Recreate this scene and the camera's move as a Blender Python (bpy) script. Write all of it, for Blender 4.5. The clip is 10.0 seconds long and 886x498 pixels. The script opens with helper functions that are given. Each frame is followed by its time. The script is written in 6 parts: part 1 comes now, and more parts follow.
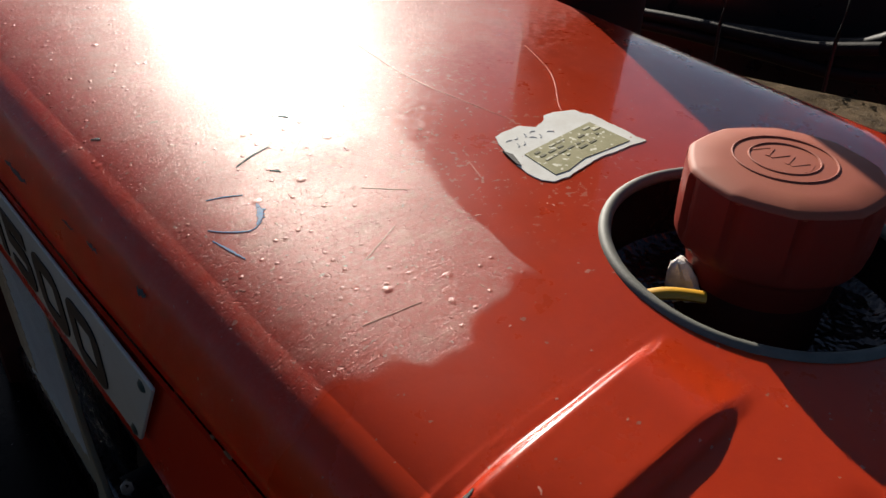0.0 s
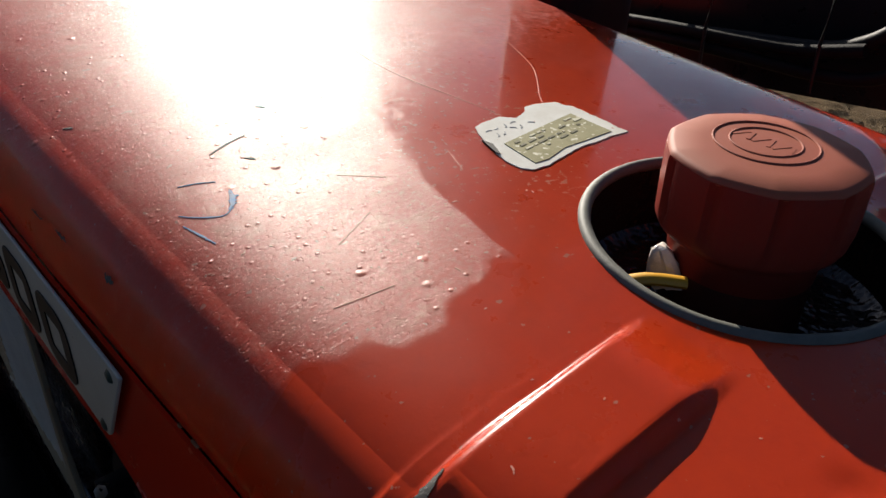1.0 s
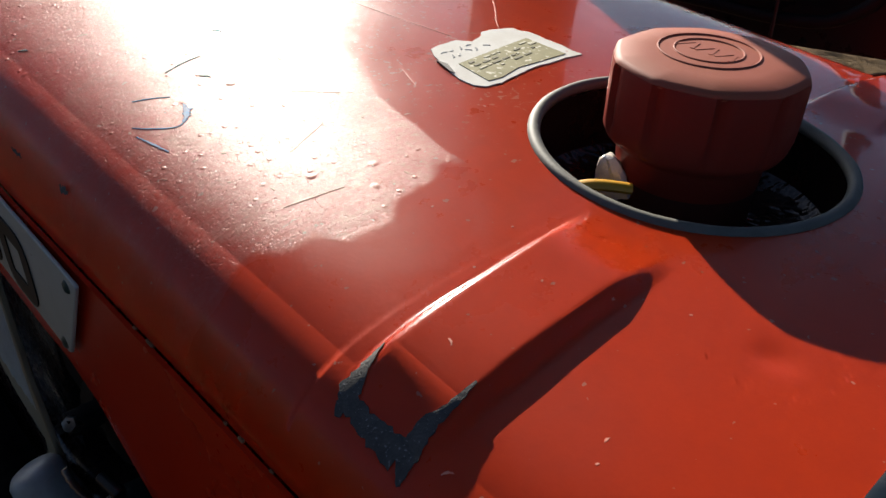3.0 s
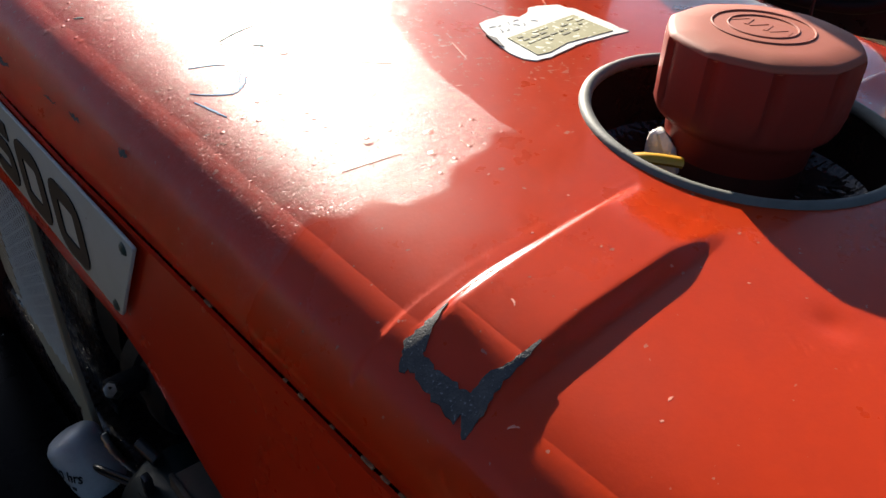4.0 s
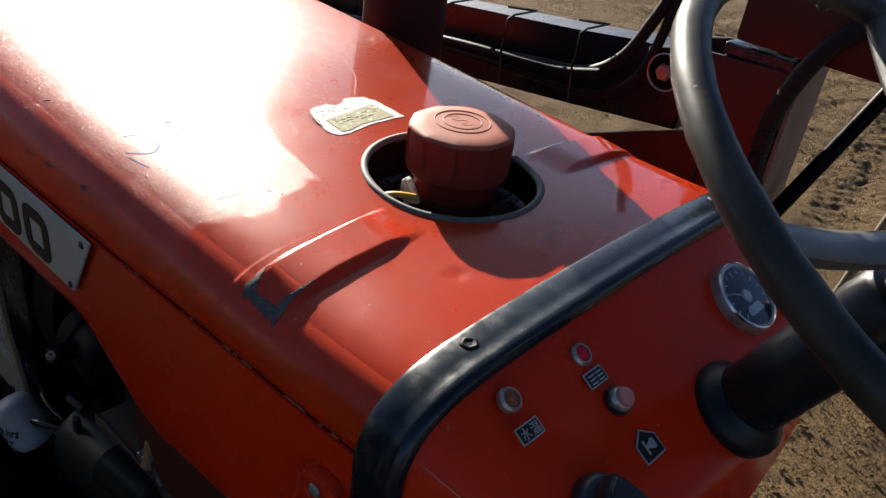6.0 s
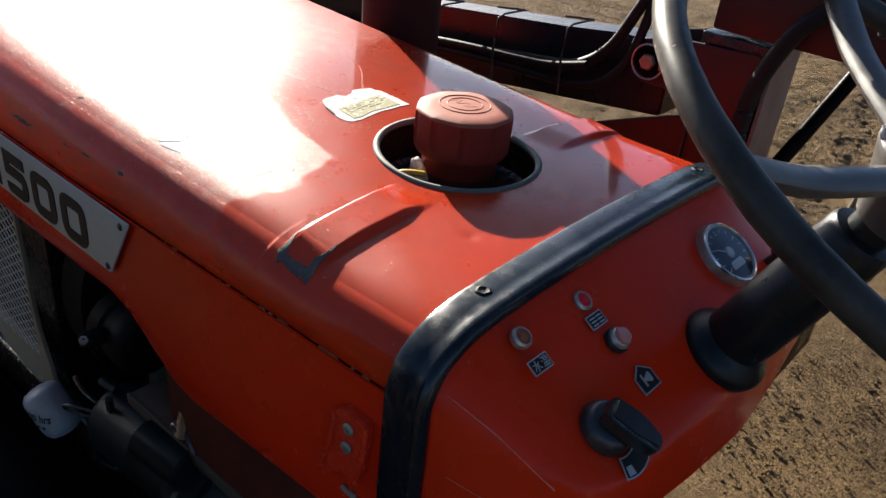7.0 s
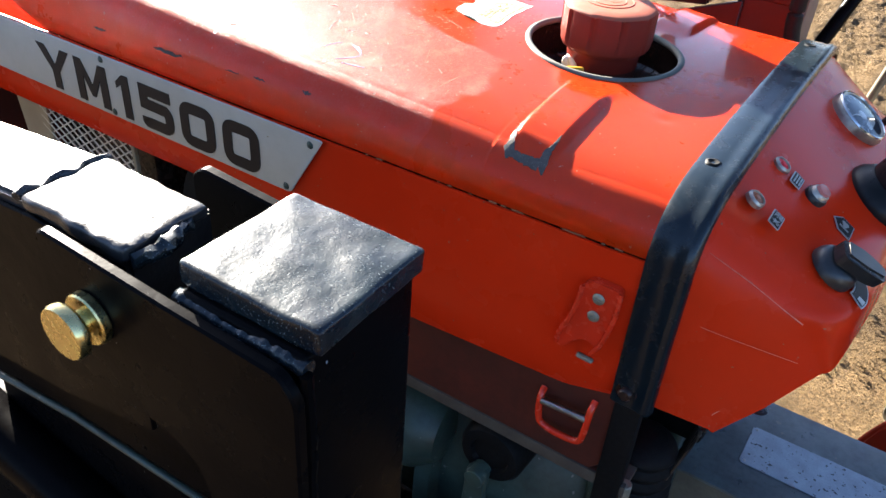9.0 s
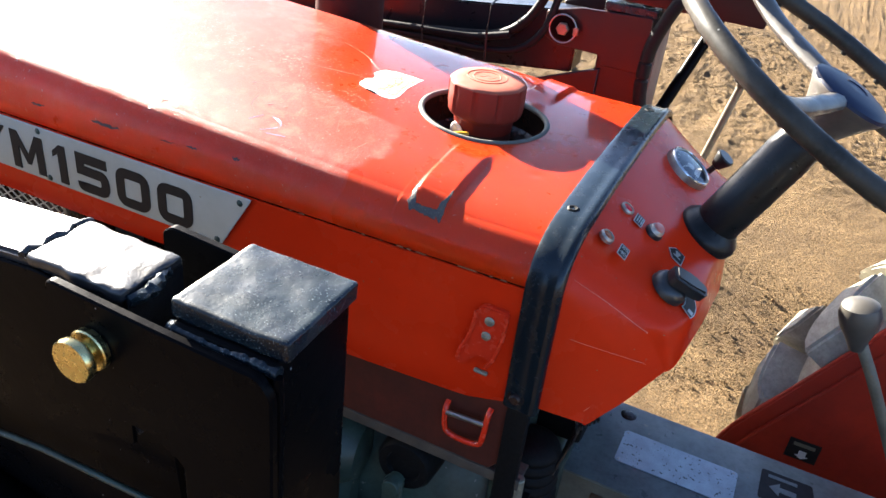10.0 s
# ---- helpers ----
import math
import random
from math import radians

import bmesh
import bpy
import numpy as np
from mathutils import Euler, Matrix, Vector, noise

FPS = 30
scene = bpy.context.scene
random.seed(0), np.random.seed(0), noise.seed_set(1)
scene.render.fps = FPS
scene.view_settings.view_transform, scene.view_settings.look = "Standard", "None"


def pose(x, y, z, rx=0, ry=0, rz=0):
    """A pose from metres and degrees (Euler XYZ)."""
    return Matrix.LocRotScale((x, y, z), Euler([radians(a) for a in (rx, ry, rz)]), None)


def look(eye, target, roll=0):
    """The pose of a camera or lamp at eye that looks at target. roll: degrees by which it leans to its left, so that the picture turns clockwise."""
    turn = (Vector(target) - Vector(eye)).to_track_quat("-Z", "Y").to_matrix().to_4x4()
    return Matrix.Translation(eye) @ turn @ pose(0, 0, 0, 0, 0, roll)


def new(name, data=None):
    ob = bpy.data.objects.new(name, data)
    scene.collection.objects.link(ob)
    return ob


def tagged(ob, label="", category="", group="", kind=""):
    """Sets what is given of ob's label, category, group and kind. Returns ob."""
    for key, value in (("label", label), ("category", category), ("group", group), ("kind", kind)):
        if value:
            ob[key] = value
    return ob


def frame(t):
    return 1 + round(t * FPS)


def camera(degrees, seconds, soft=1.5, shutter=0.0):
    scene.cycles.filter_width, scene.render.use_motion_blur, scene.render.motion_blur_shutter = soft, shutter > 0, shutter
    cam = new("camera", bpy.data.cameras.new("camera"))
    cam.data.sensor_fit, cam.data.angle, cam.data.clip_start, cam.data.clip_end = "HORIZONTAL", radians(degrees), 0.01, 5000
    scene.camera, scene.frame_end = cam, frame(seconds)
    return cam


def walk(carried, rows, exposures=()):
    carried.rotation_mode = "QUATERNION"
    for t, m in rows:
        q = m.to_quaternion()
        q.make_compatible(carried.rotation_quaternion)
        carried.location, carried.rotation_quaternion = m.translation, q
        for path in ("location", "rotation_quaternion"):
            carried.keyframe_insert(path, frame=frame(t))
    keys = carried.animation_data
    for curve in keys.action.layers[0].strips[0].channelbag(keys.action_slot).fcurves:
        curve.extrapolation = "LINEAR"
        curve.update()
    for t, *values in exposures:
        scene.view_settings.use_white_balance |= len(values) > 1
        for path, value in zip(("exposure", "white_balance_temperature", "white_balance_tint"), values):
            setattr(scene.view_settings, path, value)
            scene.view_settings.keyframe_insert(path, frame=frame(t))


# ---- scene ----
# X to the tractor's right, Y to its front, Z up from the ground.
cam = camera(57.6, 10.0)
PATH = [
    (0, -0.3533, 0.0223, 1.2746, -41.59, -33.28, 2.08), (0.5, -0.3548, 0.0277, 1.2526, -42.71, -31.25, 2.67),
    (1, -0.3479, 0.0154, 1.2559, -42.17, -31.87, 2.35), (1.5, -0.3444, 0.0015, 1.2545, -41.7, -32.0, 1.7),
    (2, -0.3487, 0.007, 1.2558, -42.17, -31.98, 1.83), (2.5, -0.3471, -0.0155, 1.2434, -43.68, -32.69, 2.46),
    (4, -0.3724, -0.0099, 1.2264, -42.56, -34.35, 3.29), (4.5, -0.3765, -0.0097, 1.225, -41.99, -34.55, 3.8),
    (5, -0.3982, -0.0715, 1.269, -44.37, -34.37, 4.86), (5.3, -0.4287, -0.133, 1.3079, -47.55, -34.93, 5.46),
    (5.5, -0.4514, -0.1681, 1.3292, -48.72, -33.6, 6.72), (6, -0.5113, -0.2436, 1.3689, -50.76, -30.97, 7.81),
    (7.5, -0.5926, -0.2831, 1.3609, -51.6, -29.98, 6.01), (8, -0.6122, -0.2376, 1.3475, -49.9, -32.04, 5.38),
    (8.3, -0.6375, -0.2069, 1.3449, -50.42, -34.85, 5.13), (8.5, -0.6572, -0.1929, 1.347, -51.67, -35.28, 4.32),
    (8.8, -0.7317, -0.1455, 1.3601, -56.4, -35.45, 4.74), (9, -0.7861, -0.1166, 1.3559, -59.23, -35.05, 4.52),
    (9.2, -0.8293, -0.1022, 1.366, -64.63, -34.05, 6.66), (9.5, -0.856, -0.1096, 1.3867, -70.13, -33.13, 8.56),
    (9.8, -0.8942, -0.1367, 1.415, -71.3, -31.56, 9.24), (10, -0.9068, -0.1585, 1.4283, -67.99, -30.98, 6.94),
]


def aim(x, y, z, yaw, pitch, roll):
    """A camera pose from its eye, heading (to the left of +Y), pitch (up) and roll."""
    return pose(x, y, z) @ pose(0, 0, 0, 0, 0, yaw) @ pose(0, 0, 0, 90 + pitch) @ pose(0, 0, 0, 0, 0, roll)


walk(cam, [(t, aim(*row)) for t, *row in PATH],
     exposures=[(0, 0.93), (2.7, 1.05), (4.0, 1.8), (4.6, 1.95), (5.2, 1.85), (6, 1.6), (7.5, 2.25), (8.0, 3.0), (8.5, 3.65), (9.0, 3.45), (9.5, 3.75), (9.8, 3.8), (10, 3.5)])

# ---- light ----
SUN_AZ, SUN_EL = radians(28.5), radians(20.0)      # to the right of +Y, above the horizon
SUN_DIR = Vector((math.sin(SUN_AZ) * math.cos(SUN_EL), math.cos(SUN_AZ) * math.cos(SUN_EL), math.sin(SUN_EL)))
world = bpy.data.worlds.new("sky")
scene.world = world
world.use_nodes = True
wn = world.node_tree.nodes
sky = wn.new("ShaderNodeTexSky")
sky.sky_type = "NISHITA"
sky.sun_disc = False
sky.air_density, sky.dust_density, sky.ozone_density = 0.55, 1.2, 3.0
sky.sun_elevation, sky.sun_rotation = SUN_EL, SUN_AZ
wn["Background"].inputs["Strength"].default_value = 0.052
world.node_tree.links.new(sky.outputs[0], wn["Background"].inputs["Color"])
sun = new("sun", bpy.data.lights.new("sun", "SUN"))
sun.data.energy, sun.data.angle, sun.data.color = 5.0, radians(0.5), (1.0, 0.92, 0.80)
sun.matrix_world = look(SUN_DIR * 10, (0, 0, 0))


# ---- materials ----
def material(name, base, rough=0.5, metal=0.0, vary=None, vary_scale=8.0, vary_amount=0.5, rough_vary=0.0,
             specular=0.5, bump=0.0, bump_scale=60.0, fine=0.0, fine_scale=900.0, coat=0.0, spots=None, spot_scale=120.0, spot_cut=0.68, transmission=0.0):
    """A procedural surface: base colour mixed with a second one by noise, uneven roughness, relief at two scales, and specks."""
    m = bpy.data.materials.new(name)
    m.use_nodes = True
    n, l = m.node_tree.nodes, m.node_tree.links
    b = n["Principled BSDF"]
    b.inputs["Base Color"].default_value = (*base, 1)
    b.inputs["Roughness"].default_value = rough
    b.inputs["Metallic"].default_value = metal
    b.inputs["Coat Weight"].default_value = coat
    b.inputs["Specular IOR Level"].default_value = specular
    b.inputs["Transmission Weight"].default_value = transmission
    tc = n.new("ShaderNodeTexCoord")
    geo = n.new("ShaderNodeNewGeometry")
    where = geo.outputs["Position"]

    def noise_tex(scale, detail=4.0, rough_n=0.6):
        t = n.new("ShaderNodeTexNoise")
        t.inputs["Scale"].default_value, t.inputs["Detail"].default_value, t.inputs["Roughness"].default_value = scale, detail, rough_n
        l.new(where, t.inputs["Vector"])
        return t.outputs["Fac"]

    def ramp(src, a, c, lo=0.0, hi=1.0):
        r = n.new("ShaderNodeMapRange")
        r.inputs["From Min"].default_value, r.inputs["From Max"].default_value = a, c
        r.inputs["To Min"].default_value, r.inputs["To Max"].default_value = lo, hi
        l.new(src, r.inputs["Value"])
        return r.outputs["Result"]

    def mix(fac, a, c):
        x = n.new("ShaderNodeMix")
        x.data_type = "RGBA"
        l.new(fac, x.inputs["Factor"])
        for src, sock in ((a, x.inputs[6]), (c, x.inputs[7])):
            if isinstance(src, tuple):
                sock.default_value = (*src, 1)
            else:
                l.new(src, sock)
        return x.outputs[2]

    colour = base
    if vary:
        colour = mix(ramp(noise_tex(vary_scale, 6), 0.35, 0.7, 0.0, vary_amount), base, vary)
        colour = mix(ramp(noise_tex(vary_scale * 9, 3), 0.45, 0.75, 0.0, vary_amount * 0.5), colour, vary)
    if spots:
        colour = mix(ramp(noise_tex(spot_scale, 2, 0.4), spot_cut, spot_cut + 0.03), colour, spots)
    if not isinstance(colour, tuple):
        l.new(colour, b.inputs["Base Color"])
    if rough_vary:
        l.new(ramp(noise_tex(vary_scale * 2.5, 5), 0.3, 0.7, max(0.03, rough - rough_vary), rough + rough_vary), b.inputs["Roughness"])
    if bump or fine:
        height = None
        for amount, scale in ((bump, bump_scale), (fine, fine_scale)):
            if not amount:
                continue
            k = n.new("ShaderNodeBump")
            k.inputs["Strength"].default_value, k.inputs["Distance"].default_value = 1.0, amount
            l.new(noise_tex(scale, 3), k.inputs["Height"])
            if height:
                l.new(height, k.inputs["Normal"])
            height = k.outputs["Normal"]
        l.new(height, b.inputs["Normal"])
    m["nodes_ready"] = 1
    return m


RED = (0.60, 0.027, 0.005)
red_paint = material("red paint", RED, 0.26, specular=0.12, vary=(0.50, 0.021, 0.004), vary_scale=5, vary_amount=0.5, rough_vary=0.06, bump=0.00004, bump_scale=12, fine=0.00001, fine_scale=500, spots=(0.35, 0.10, 0.06), spot_scale=240, spot_cut=0.74)


def build_hood_paint():
    """Red paint whose front part is oxidised (paler, rougher, specked) up to a ragged edge, and glossier behind it."""
    m = bpy.data.materials.new("faded hood paint")
    m.use_nodes = True
    n, l = m.node_tree.nodes, m.node_tree.links
    b = n["Principled BSDF"]
    geo = n.new("ShaderNodeNewGeometry")
    sep = n.new("ShaderNodeSeparateXYZ")
    l.new(geo.outputs["Position"], sep.inputs[0])

    def noise_tex(scale, detail=4.0, rough_n=0.6, stretch=None):
        t = n.new("ShaderNodeTexNoise")
        t.inputs["Scale"].default_value, t.inputs["Detail"].default_value, t.inputs["Roughness"].default_value = scale, detail, rough_n
        if stretch:
            mp = n.new("ShaderNodeMapping")
            mp.inputs["Scale"].default_value = stretch
            mp.inputs["Rotation"].default_value = (0, 0, 0.6)
            l.new(geo.outputs["Position"], mp.inputs["Vector"])
            l.new(mp.outputs[0], t.inputs["Vector"])
        else:
            l.new(geo.outputs["Position"], t.inputs["Vector"])
        return t.outputs["Fac"]

    def math_node(op, a, c=None):
        k = n.new("ShaderNodeMath")
        k.operation = op
        for sock, v in zip(k.inputs, (a, c)):
            if v is None:
                continue
            if isinstance(v, (int, float)):
                sock.default_value = v
            else:
                l.new(v, sock)
        return k.outputs[0]

    def span(src, a, c, lo=0.0, hi=1.0, smooth=False):
        r = n.new("ShaderNodeMapRange")
        r.interpolation_type = "SMOOTHSTEP" if smooth else "LINEAR"
        for key, v in (("From Min", a), ("From Max", c), ("To Min", lo), ("To Max", hi)):
            r.inputs[key].default_value = v
        l.new(src, r.inputs["Value"])
        return r.outputs["Result"]

    def mix(fac, a, c):
        x = n.new("ShaderNodeMix")
        x.data_type = "RGBA"
        l.new(fac, x.inputs["Factor"])
        for src, sock in ((a, x.inputs[6]), (c, x.inputs[7])):
            if isinstance(src, tuple):
                sock.default_value = (*src, 1)
            else:
                l.new(src, sock)
        return x.outputs[2]
    # the ragged edge of the oxidised part: its y over x
    edge = n.new("ShaderNodeValToRGB")
    l.new(span(sep.outputs["X"], -0.26, 0.26), edge.inputs["Fac"])
    stops = ((-0.2600, 0.2370), (-0.1950, 0.2280), (-0.1870, 0.2160), (-0.1640, 0.2130), (-0.1480, 0.2250), (-0.1340, 0.2230), (-0.1070, 0.2330), (-0.104, 0.262), (-0.094, 0.320), (-0.070, 0.370), (0.0, 0.405), (0.26, 0.47))
    cr = edge.color_ramp
    while len(cr.elements) < len(stops):
        cr.elements.new(0.5)
    for e, (x, y) in zip(cr.elements, stops):
        e.position = (x + 0.26) / 0.52
        e.color = (y, y, y, 1)
    wob = span(noise_tex(30, 1.6, 0.45), 0.0, 1.0, -0.020, 0.020)
    off = math_node("ADD", math_node("SUBTRACT", sep.outputs["Y"], edge.outputs["Color"]), wob)
    # the edge is crisp on the left and fades out in specks towards the label
    soft = span(sep.outputs["X"], -0.11, -0.04, 0.009, 0.075)
    fade = math_node("ADD", math_node("DIVIDE", off, soft), math_node("MULTIPLY", span(noise_tex(170, 3, 0.7), 0.35, 0.7, -0.5, 0.5), span(sep.outputs["X"], -0.11, -0.06)))
    patch = math_node("MULTIPLY", span(fade, -0.3, 0.8, smooth=True), span(math_node("ADD", sep.outputs["X"], span(noise_tex(40, 3), 0.3, 0.7, -0.012, 0.012)), -0.268, -0.215, smooth=True))
    far = span(sep.outputs["Y"], 0.45, 0.75, 0.0, 0.12)
    scuff = span(noise_tex(14, 6, 0.7), 0.4, 0.75)
    grain = span(noise_tex(420, 3, 0.7), 0.45, 0.72)
    streak = span(noise_tex(60, 4, 0.6, (1.0, 14.0, 1.0)), 0.52, 0.75)
    clean = mix(scuff, (0.71, 0.054, 0.006), (0.63, 0.043, 0.005))
    worn = mix(scuff, (0.66, 0.044, 0.012), (0.58, 0.046, 0.018))
    worn = mix(math_node("MULTIPLY", grain, 0.24), worn, (0.72, 0.32, 0.22))
    chalk = span(noise_tex(34, 5, 0.65), 0.50, 0.72)
    worn = mix(math_node("MULTIPLY", chalk, 0.55), worn, (0.68, 0.25, 0.17))
    colour = mix(patch, clean, worn)
    dots = span(math_node("ADD", noise_tex(230, 2, 0.4), math_node("MULTIPLY", patch, 0.03)), 0.735, 0.76)
    colour = mix(math_node("MULTIPLY", dots, 0.7), colour, (0.62, 0.30, 0.22))
    # loose pale specks between the oxidised part and the label
    zone = math_node("MULTIPLY", math_node("MULTIPLY", span(sep.outputs["X"], -0.13, -0.07), span(sep.outputs["X"], 0.05, -0.02)), span(sep.outputs["Y"], 0.235, 0.285))
    specks = span(math_node("ADD", noise_tex(210, 3, 0.6), span(noise_tex(26, 3), 0.3, 0.7, -0.07, 0.07)), 0.615, 0.65)
    colour = mix(math_node("MULTIPLY", math_node("MULTIPLY", specks, zone), 0.75), colour, (0.74, 0.40, 0.30))
    l.new(colour, b.inputs["Base Color"])
    r_clean = span(scuff, 0, 1, 0.27, 0.37)
    b.inputs["IOR"].default_value = 1.55
    l.new(span(patch, 0, 1, 0.30, 0.5), b.inputs["Specular IOR Level"])
    rub = span(noise_tex(95, 4, 0.7, (1.0, 22.0, 1.0)), 0.50, 0.72)
    pits = span(noise_tex(520, 2, 0.5), 0.62, 0.70)
    r_worn = math_node("ADD", span(scuff, 0, 1, 0.41, 0.53), math_node("ADD", math_node("MULTIPLY", streak, -0.09), math_node("ADD", math_node("MULTIPLY", rub, -0.08), math_node("MULTIPLY", pits, 0.16))))
    mixr = n.new("ShaderNodeMix")
    l.new(patch, mixr.inputs["Factor"])
    l.new(r_clean, mixr.inputs[2])
    l.new(r_worn, mixr.inputs[3])
    l.new(mixr.outputs[0], b.inputs["Roughness"])
    l.new(math_node("MULTIPLY", span(patch, 0, 1, 1.0, 0.1), span(sep.outputs["X"], -0.05, 0.10, 0.14, 1.0)), b.inputs["Coat Weight"])
    b.inputs["Coat Roughness"].default_value = 0.07
    b.inputs["Coat IOR"].default_value = 2.3
    beads = []
    for scale, share, wide in ((105, 0.90, 0.34), (230, 0.86, 0.36)):
        drops = n.new("ShaderNodeTexVoronoi")
        drops.inputs["Scale"].default_value = scale
        l.new(geo.outputs["Position"], drops.inputs["Vector"])
        thin = n.new("ShaderNodeSeparateColor")
        l.new(drops.outputs["Color"], thin.inputs[0])
        beads.append(math_node("MULTIPLY", span(drops.outputs["Distance"], wide, 0.05, 0.0, 1.0, True), math_node("MULTIPLY", span(thin.outputs[0], share, share + 0.01), math_node("MULTIPLY", patch, span(noise_tex(13, 3), 0.42, 0.58)))))
    last = None
    for height, dist in ((beads[0], 0.0006), (beads[1], 0.0005), (noise_tex(9, 2), 0.00025), (noise_tex(380, 3, 0.7), 0.00005), (math_node("MULTIPLY", streak, patch), 0.00005), (math_node("MULTIPLY", rub, patch), 0.00004), (math_node("MULTIPLY", pits, patch), -0.00012)):
        k = n.new("ShaderNodeBump")
        k.inputs["Distance"].default_value = dist
        l.new(height, k.inputs["Height"])
        if last:
            l.new(last, k.inputs["Normal"])
        last = k.outputs["Normal"]
    l.new(last, b.inputs["Normal"])
    return m


hood_paint = build_hood_paint()
# The cap's body is a deeper red than its top.
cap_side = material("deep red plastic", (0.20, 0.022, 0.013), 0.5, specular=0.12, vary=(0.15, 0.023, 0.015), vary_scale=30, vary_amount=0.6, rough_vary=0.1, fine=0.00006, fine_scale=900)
cap_plastic = material("paler red plastic", (0.29, 0.072, 0.042), 0.62, specular=0.2, vary=(0.27, 0.078, 0.036), vary_scale=30, vary_amount=0.5, fine=0.00006, fine_scale=900)
maroon = material("dirty maroon paint", (0.085, 0.018, 0.011), 0.6, specular=0.2, vary=(0.03, 0.012, 0.009), vary_scale=14, vary_amount=0.7, fine=0.00008, fine_scale=500)
vinyl = material("black vinyl", (0.004, 0.008, 0.012), 0.24, specular=0.36, vary=(0.012, 0.019, 0.021), vary_scale=35, vary_amount=0.35, rough_vary=0.07, bump=0.00006, bump_scale=40, fine=0.00001)
ring_rubber = material("weathered grey rubber", (0.10, 0.098, 0.078), 0.65, vary=(0.05, 0.05, 0.04), vary_scale=60, vary_amount=0.6, fine=0.0001, fine_scale=700)
black_plastic = material("black plastic", (0.008, 0.009, 0.010), 0.33, vary=(0.03, 0.03, 0.03), vary_scale=60, vary_amount=0.4, fine=0.00005)
hole_black = material("dull black rubber", (0.004, 0.004, 0.004), 0.6, specular=0.1, vary=(0.015, 0.015, 0.015), vary_scale=200, vary_amount=0.4)
oily_black = material("oily black metal", (0.007, 0.006, 0.006), 0.26, specular=0.3, vary=(0.05, 0.022, 0.016), vary_scale=40, vary_amount=0.6, rough_vary=0.15, bump=0.0006, bump_scale=90)
column_black = material("scuffed black paint", (0.004, 0.0055, 0.006), 0.34, specular=0.22, vary=(0.02, 0.02, 0.019), vary_scale=28, vary_amount=0.5, rough_vary=0.1, bump=0.0002, bump_scale=120, spots=(0.14, 0.13, 0.12), spot_scale=150, spot_cut=0.75)
wet_grime = material("wet brown-black grime", (0.012, 0.007, 0.005), 0.14, specular=0.35, vary=(0.035, 0.018, 0.012), vary_scale=45, vary_amount=0.6, rough_vary=0.1, bump=0.0035, bump_scale=42)
loader_black = material("thick black paint", (0.0022, 0.0020, 0.0023), 0.30, specular=0.028, vary=(0.0045, 0.004, 0.004), vary_scale=9, vary_amount=0.5, rough_vary=0.08, bump=0.0003, bump_scale=45, fine=0.00004, fine_scale=420, spots=(0.25, 0.24, 0.24), spot_scale=190, spot_cut=0.785)
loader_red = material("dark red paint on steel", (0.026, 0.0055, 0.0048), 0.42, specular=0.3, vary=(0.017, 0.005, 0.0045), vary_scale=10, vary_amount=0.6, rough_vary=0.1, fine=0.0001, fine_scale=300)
cream = material("cream paint", (0.26, 0.215, 0.14), 0.55, vary=(0.20, 0.15, 0.09), vary_scale=16, vary_amount=0.6, fine=0.00006)
plate_white = material("white enamelled plate", (0.45, 0.45, 0.385), 0.45, specular=0.3, vary=(0.36, 0.345, 0.27), vary_scale=12, vary_amount=0.5, spots=(0.25, 0.2, 0.12), spot_scale=200, spot_cut=0.75)
letter_black = material("black lettering", (0.010, 0.009, 0.010), 0.5, specular=0.2, vary=(0.025, 0.02, 0.018), vary_scale=80, vary_amount=0.5)
green_grey = material("oily grey-green casting", (0.045, 0.072, 0.057), 0.45, specular=0.3, vary=(0.012, 0.014, 0.011), vary_scale=12, vary_amount=0.7, rough_vary=0.15, bump=0.0004, bump_scale=120, spots=(0.14, 0.15, 0.13), spot_scale=150, spot_cut=0.72)
steel = material("worn steel", (0.45, 0.44, 0.42), 0.35, 1.0, vary=(0.2, 0.17, 0.14), vary_scale=50, vary_amount=0.6, fine=0.00005)
zinc = material("yellow zinc plating", (0.72, 0.56, 0.25), 0.28, 1.0, vary=(0.5, 0.55, 0.25), vary_scale=60, vary_amount=0.5, rough_vary=0.08)
chrome = material("chrome", (0.6, 0.6, 0.6), 0.15, 1.0, vary=(0.3, 0.28, 0.25), vary_scale=90, vary_amount=0.4)
wheel_grey = material("worn dark grey plastic", (0.019, 0.018, 0.014), 0.44, specular=0.22, vary=(0.065, 0.058, 0.046), vary_scale=25, vary_amount=0.6, rough_vary=0.1, fine=0.00005, spots=(0.25, 0.24, 0.22), spot_scale=110, spot_cut=0.77)
worn_hub = material("worn grey-brown plastic", (0.085, 0.078, 0.068), 0.38, vary=(0.035, 0.032, 0.028), vary_scale=18, vary_amount=0.7, rough_vary=0.1, fine=0.00005)
cap_blue = material("blue-black plastic", (0.006, 0.011, 0.034), 0.45, specular=0.25, vary=(0.012, 0.018, 0.04), vary_scale=60, vary_amount=0.5, fine=0.00004)


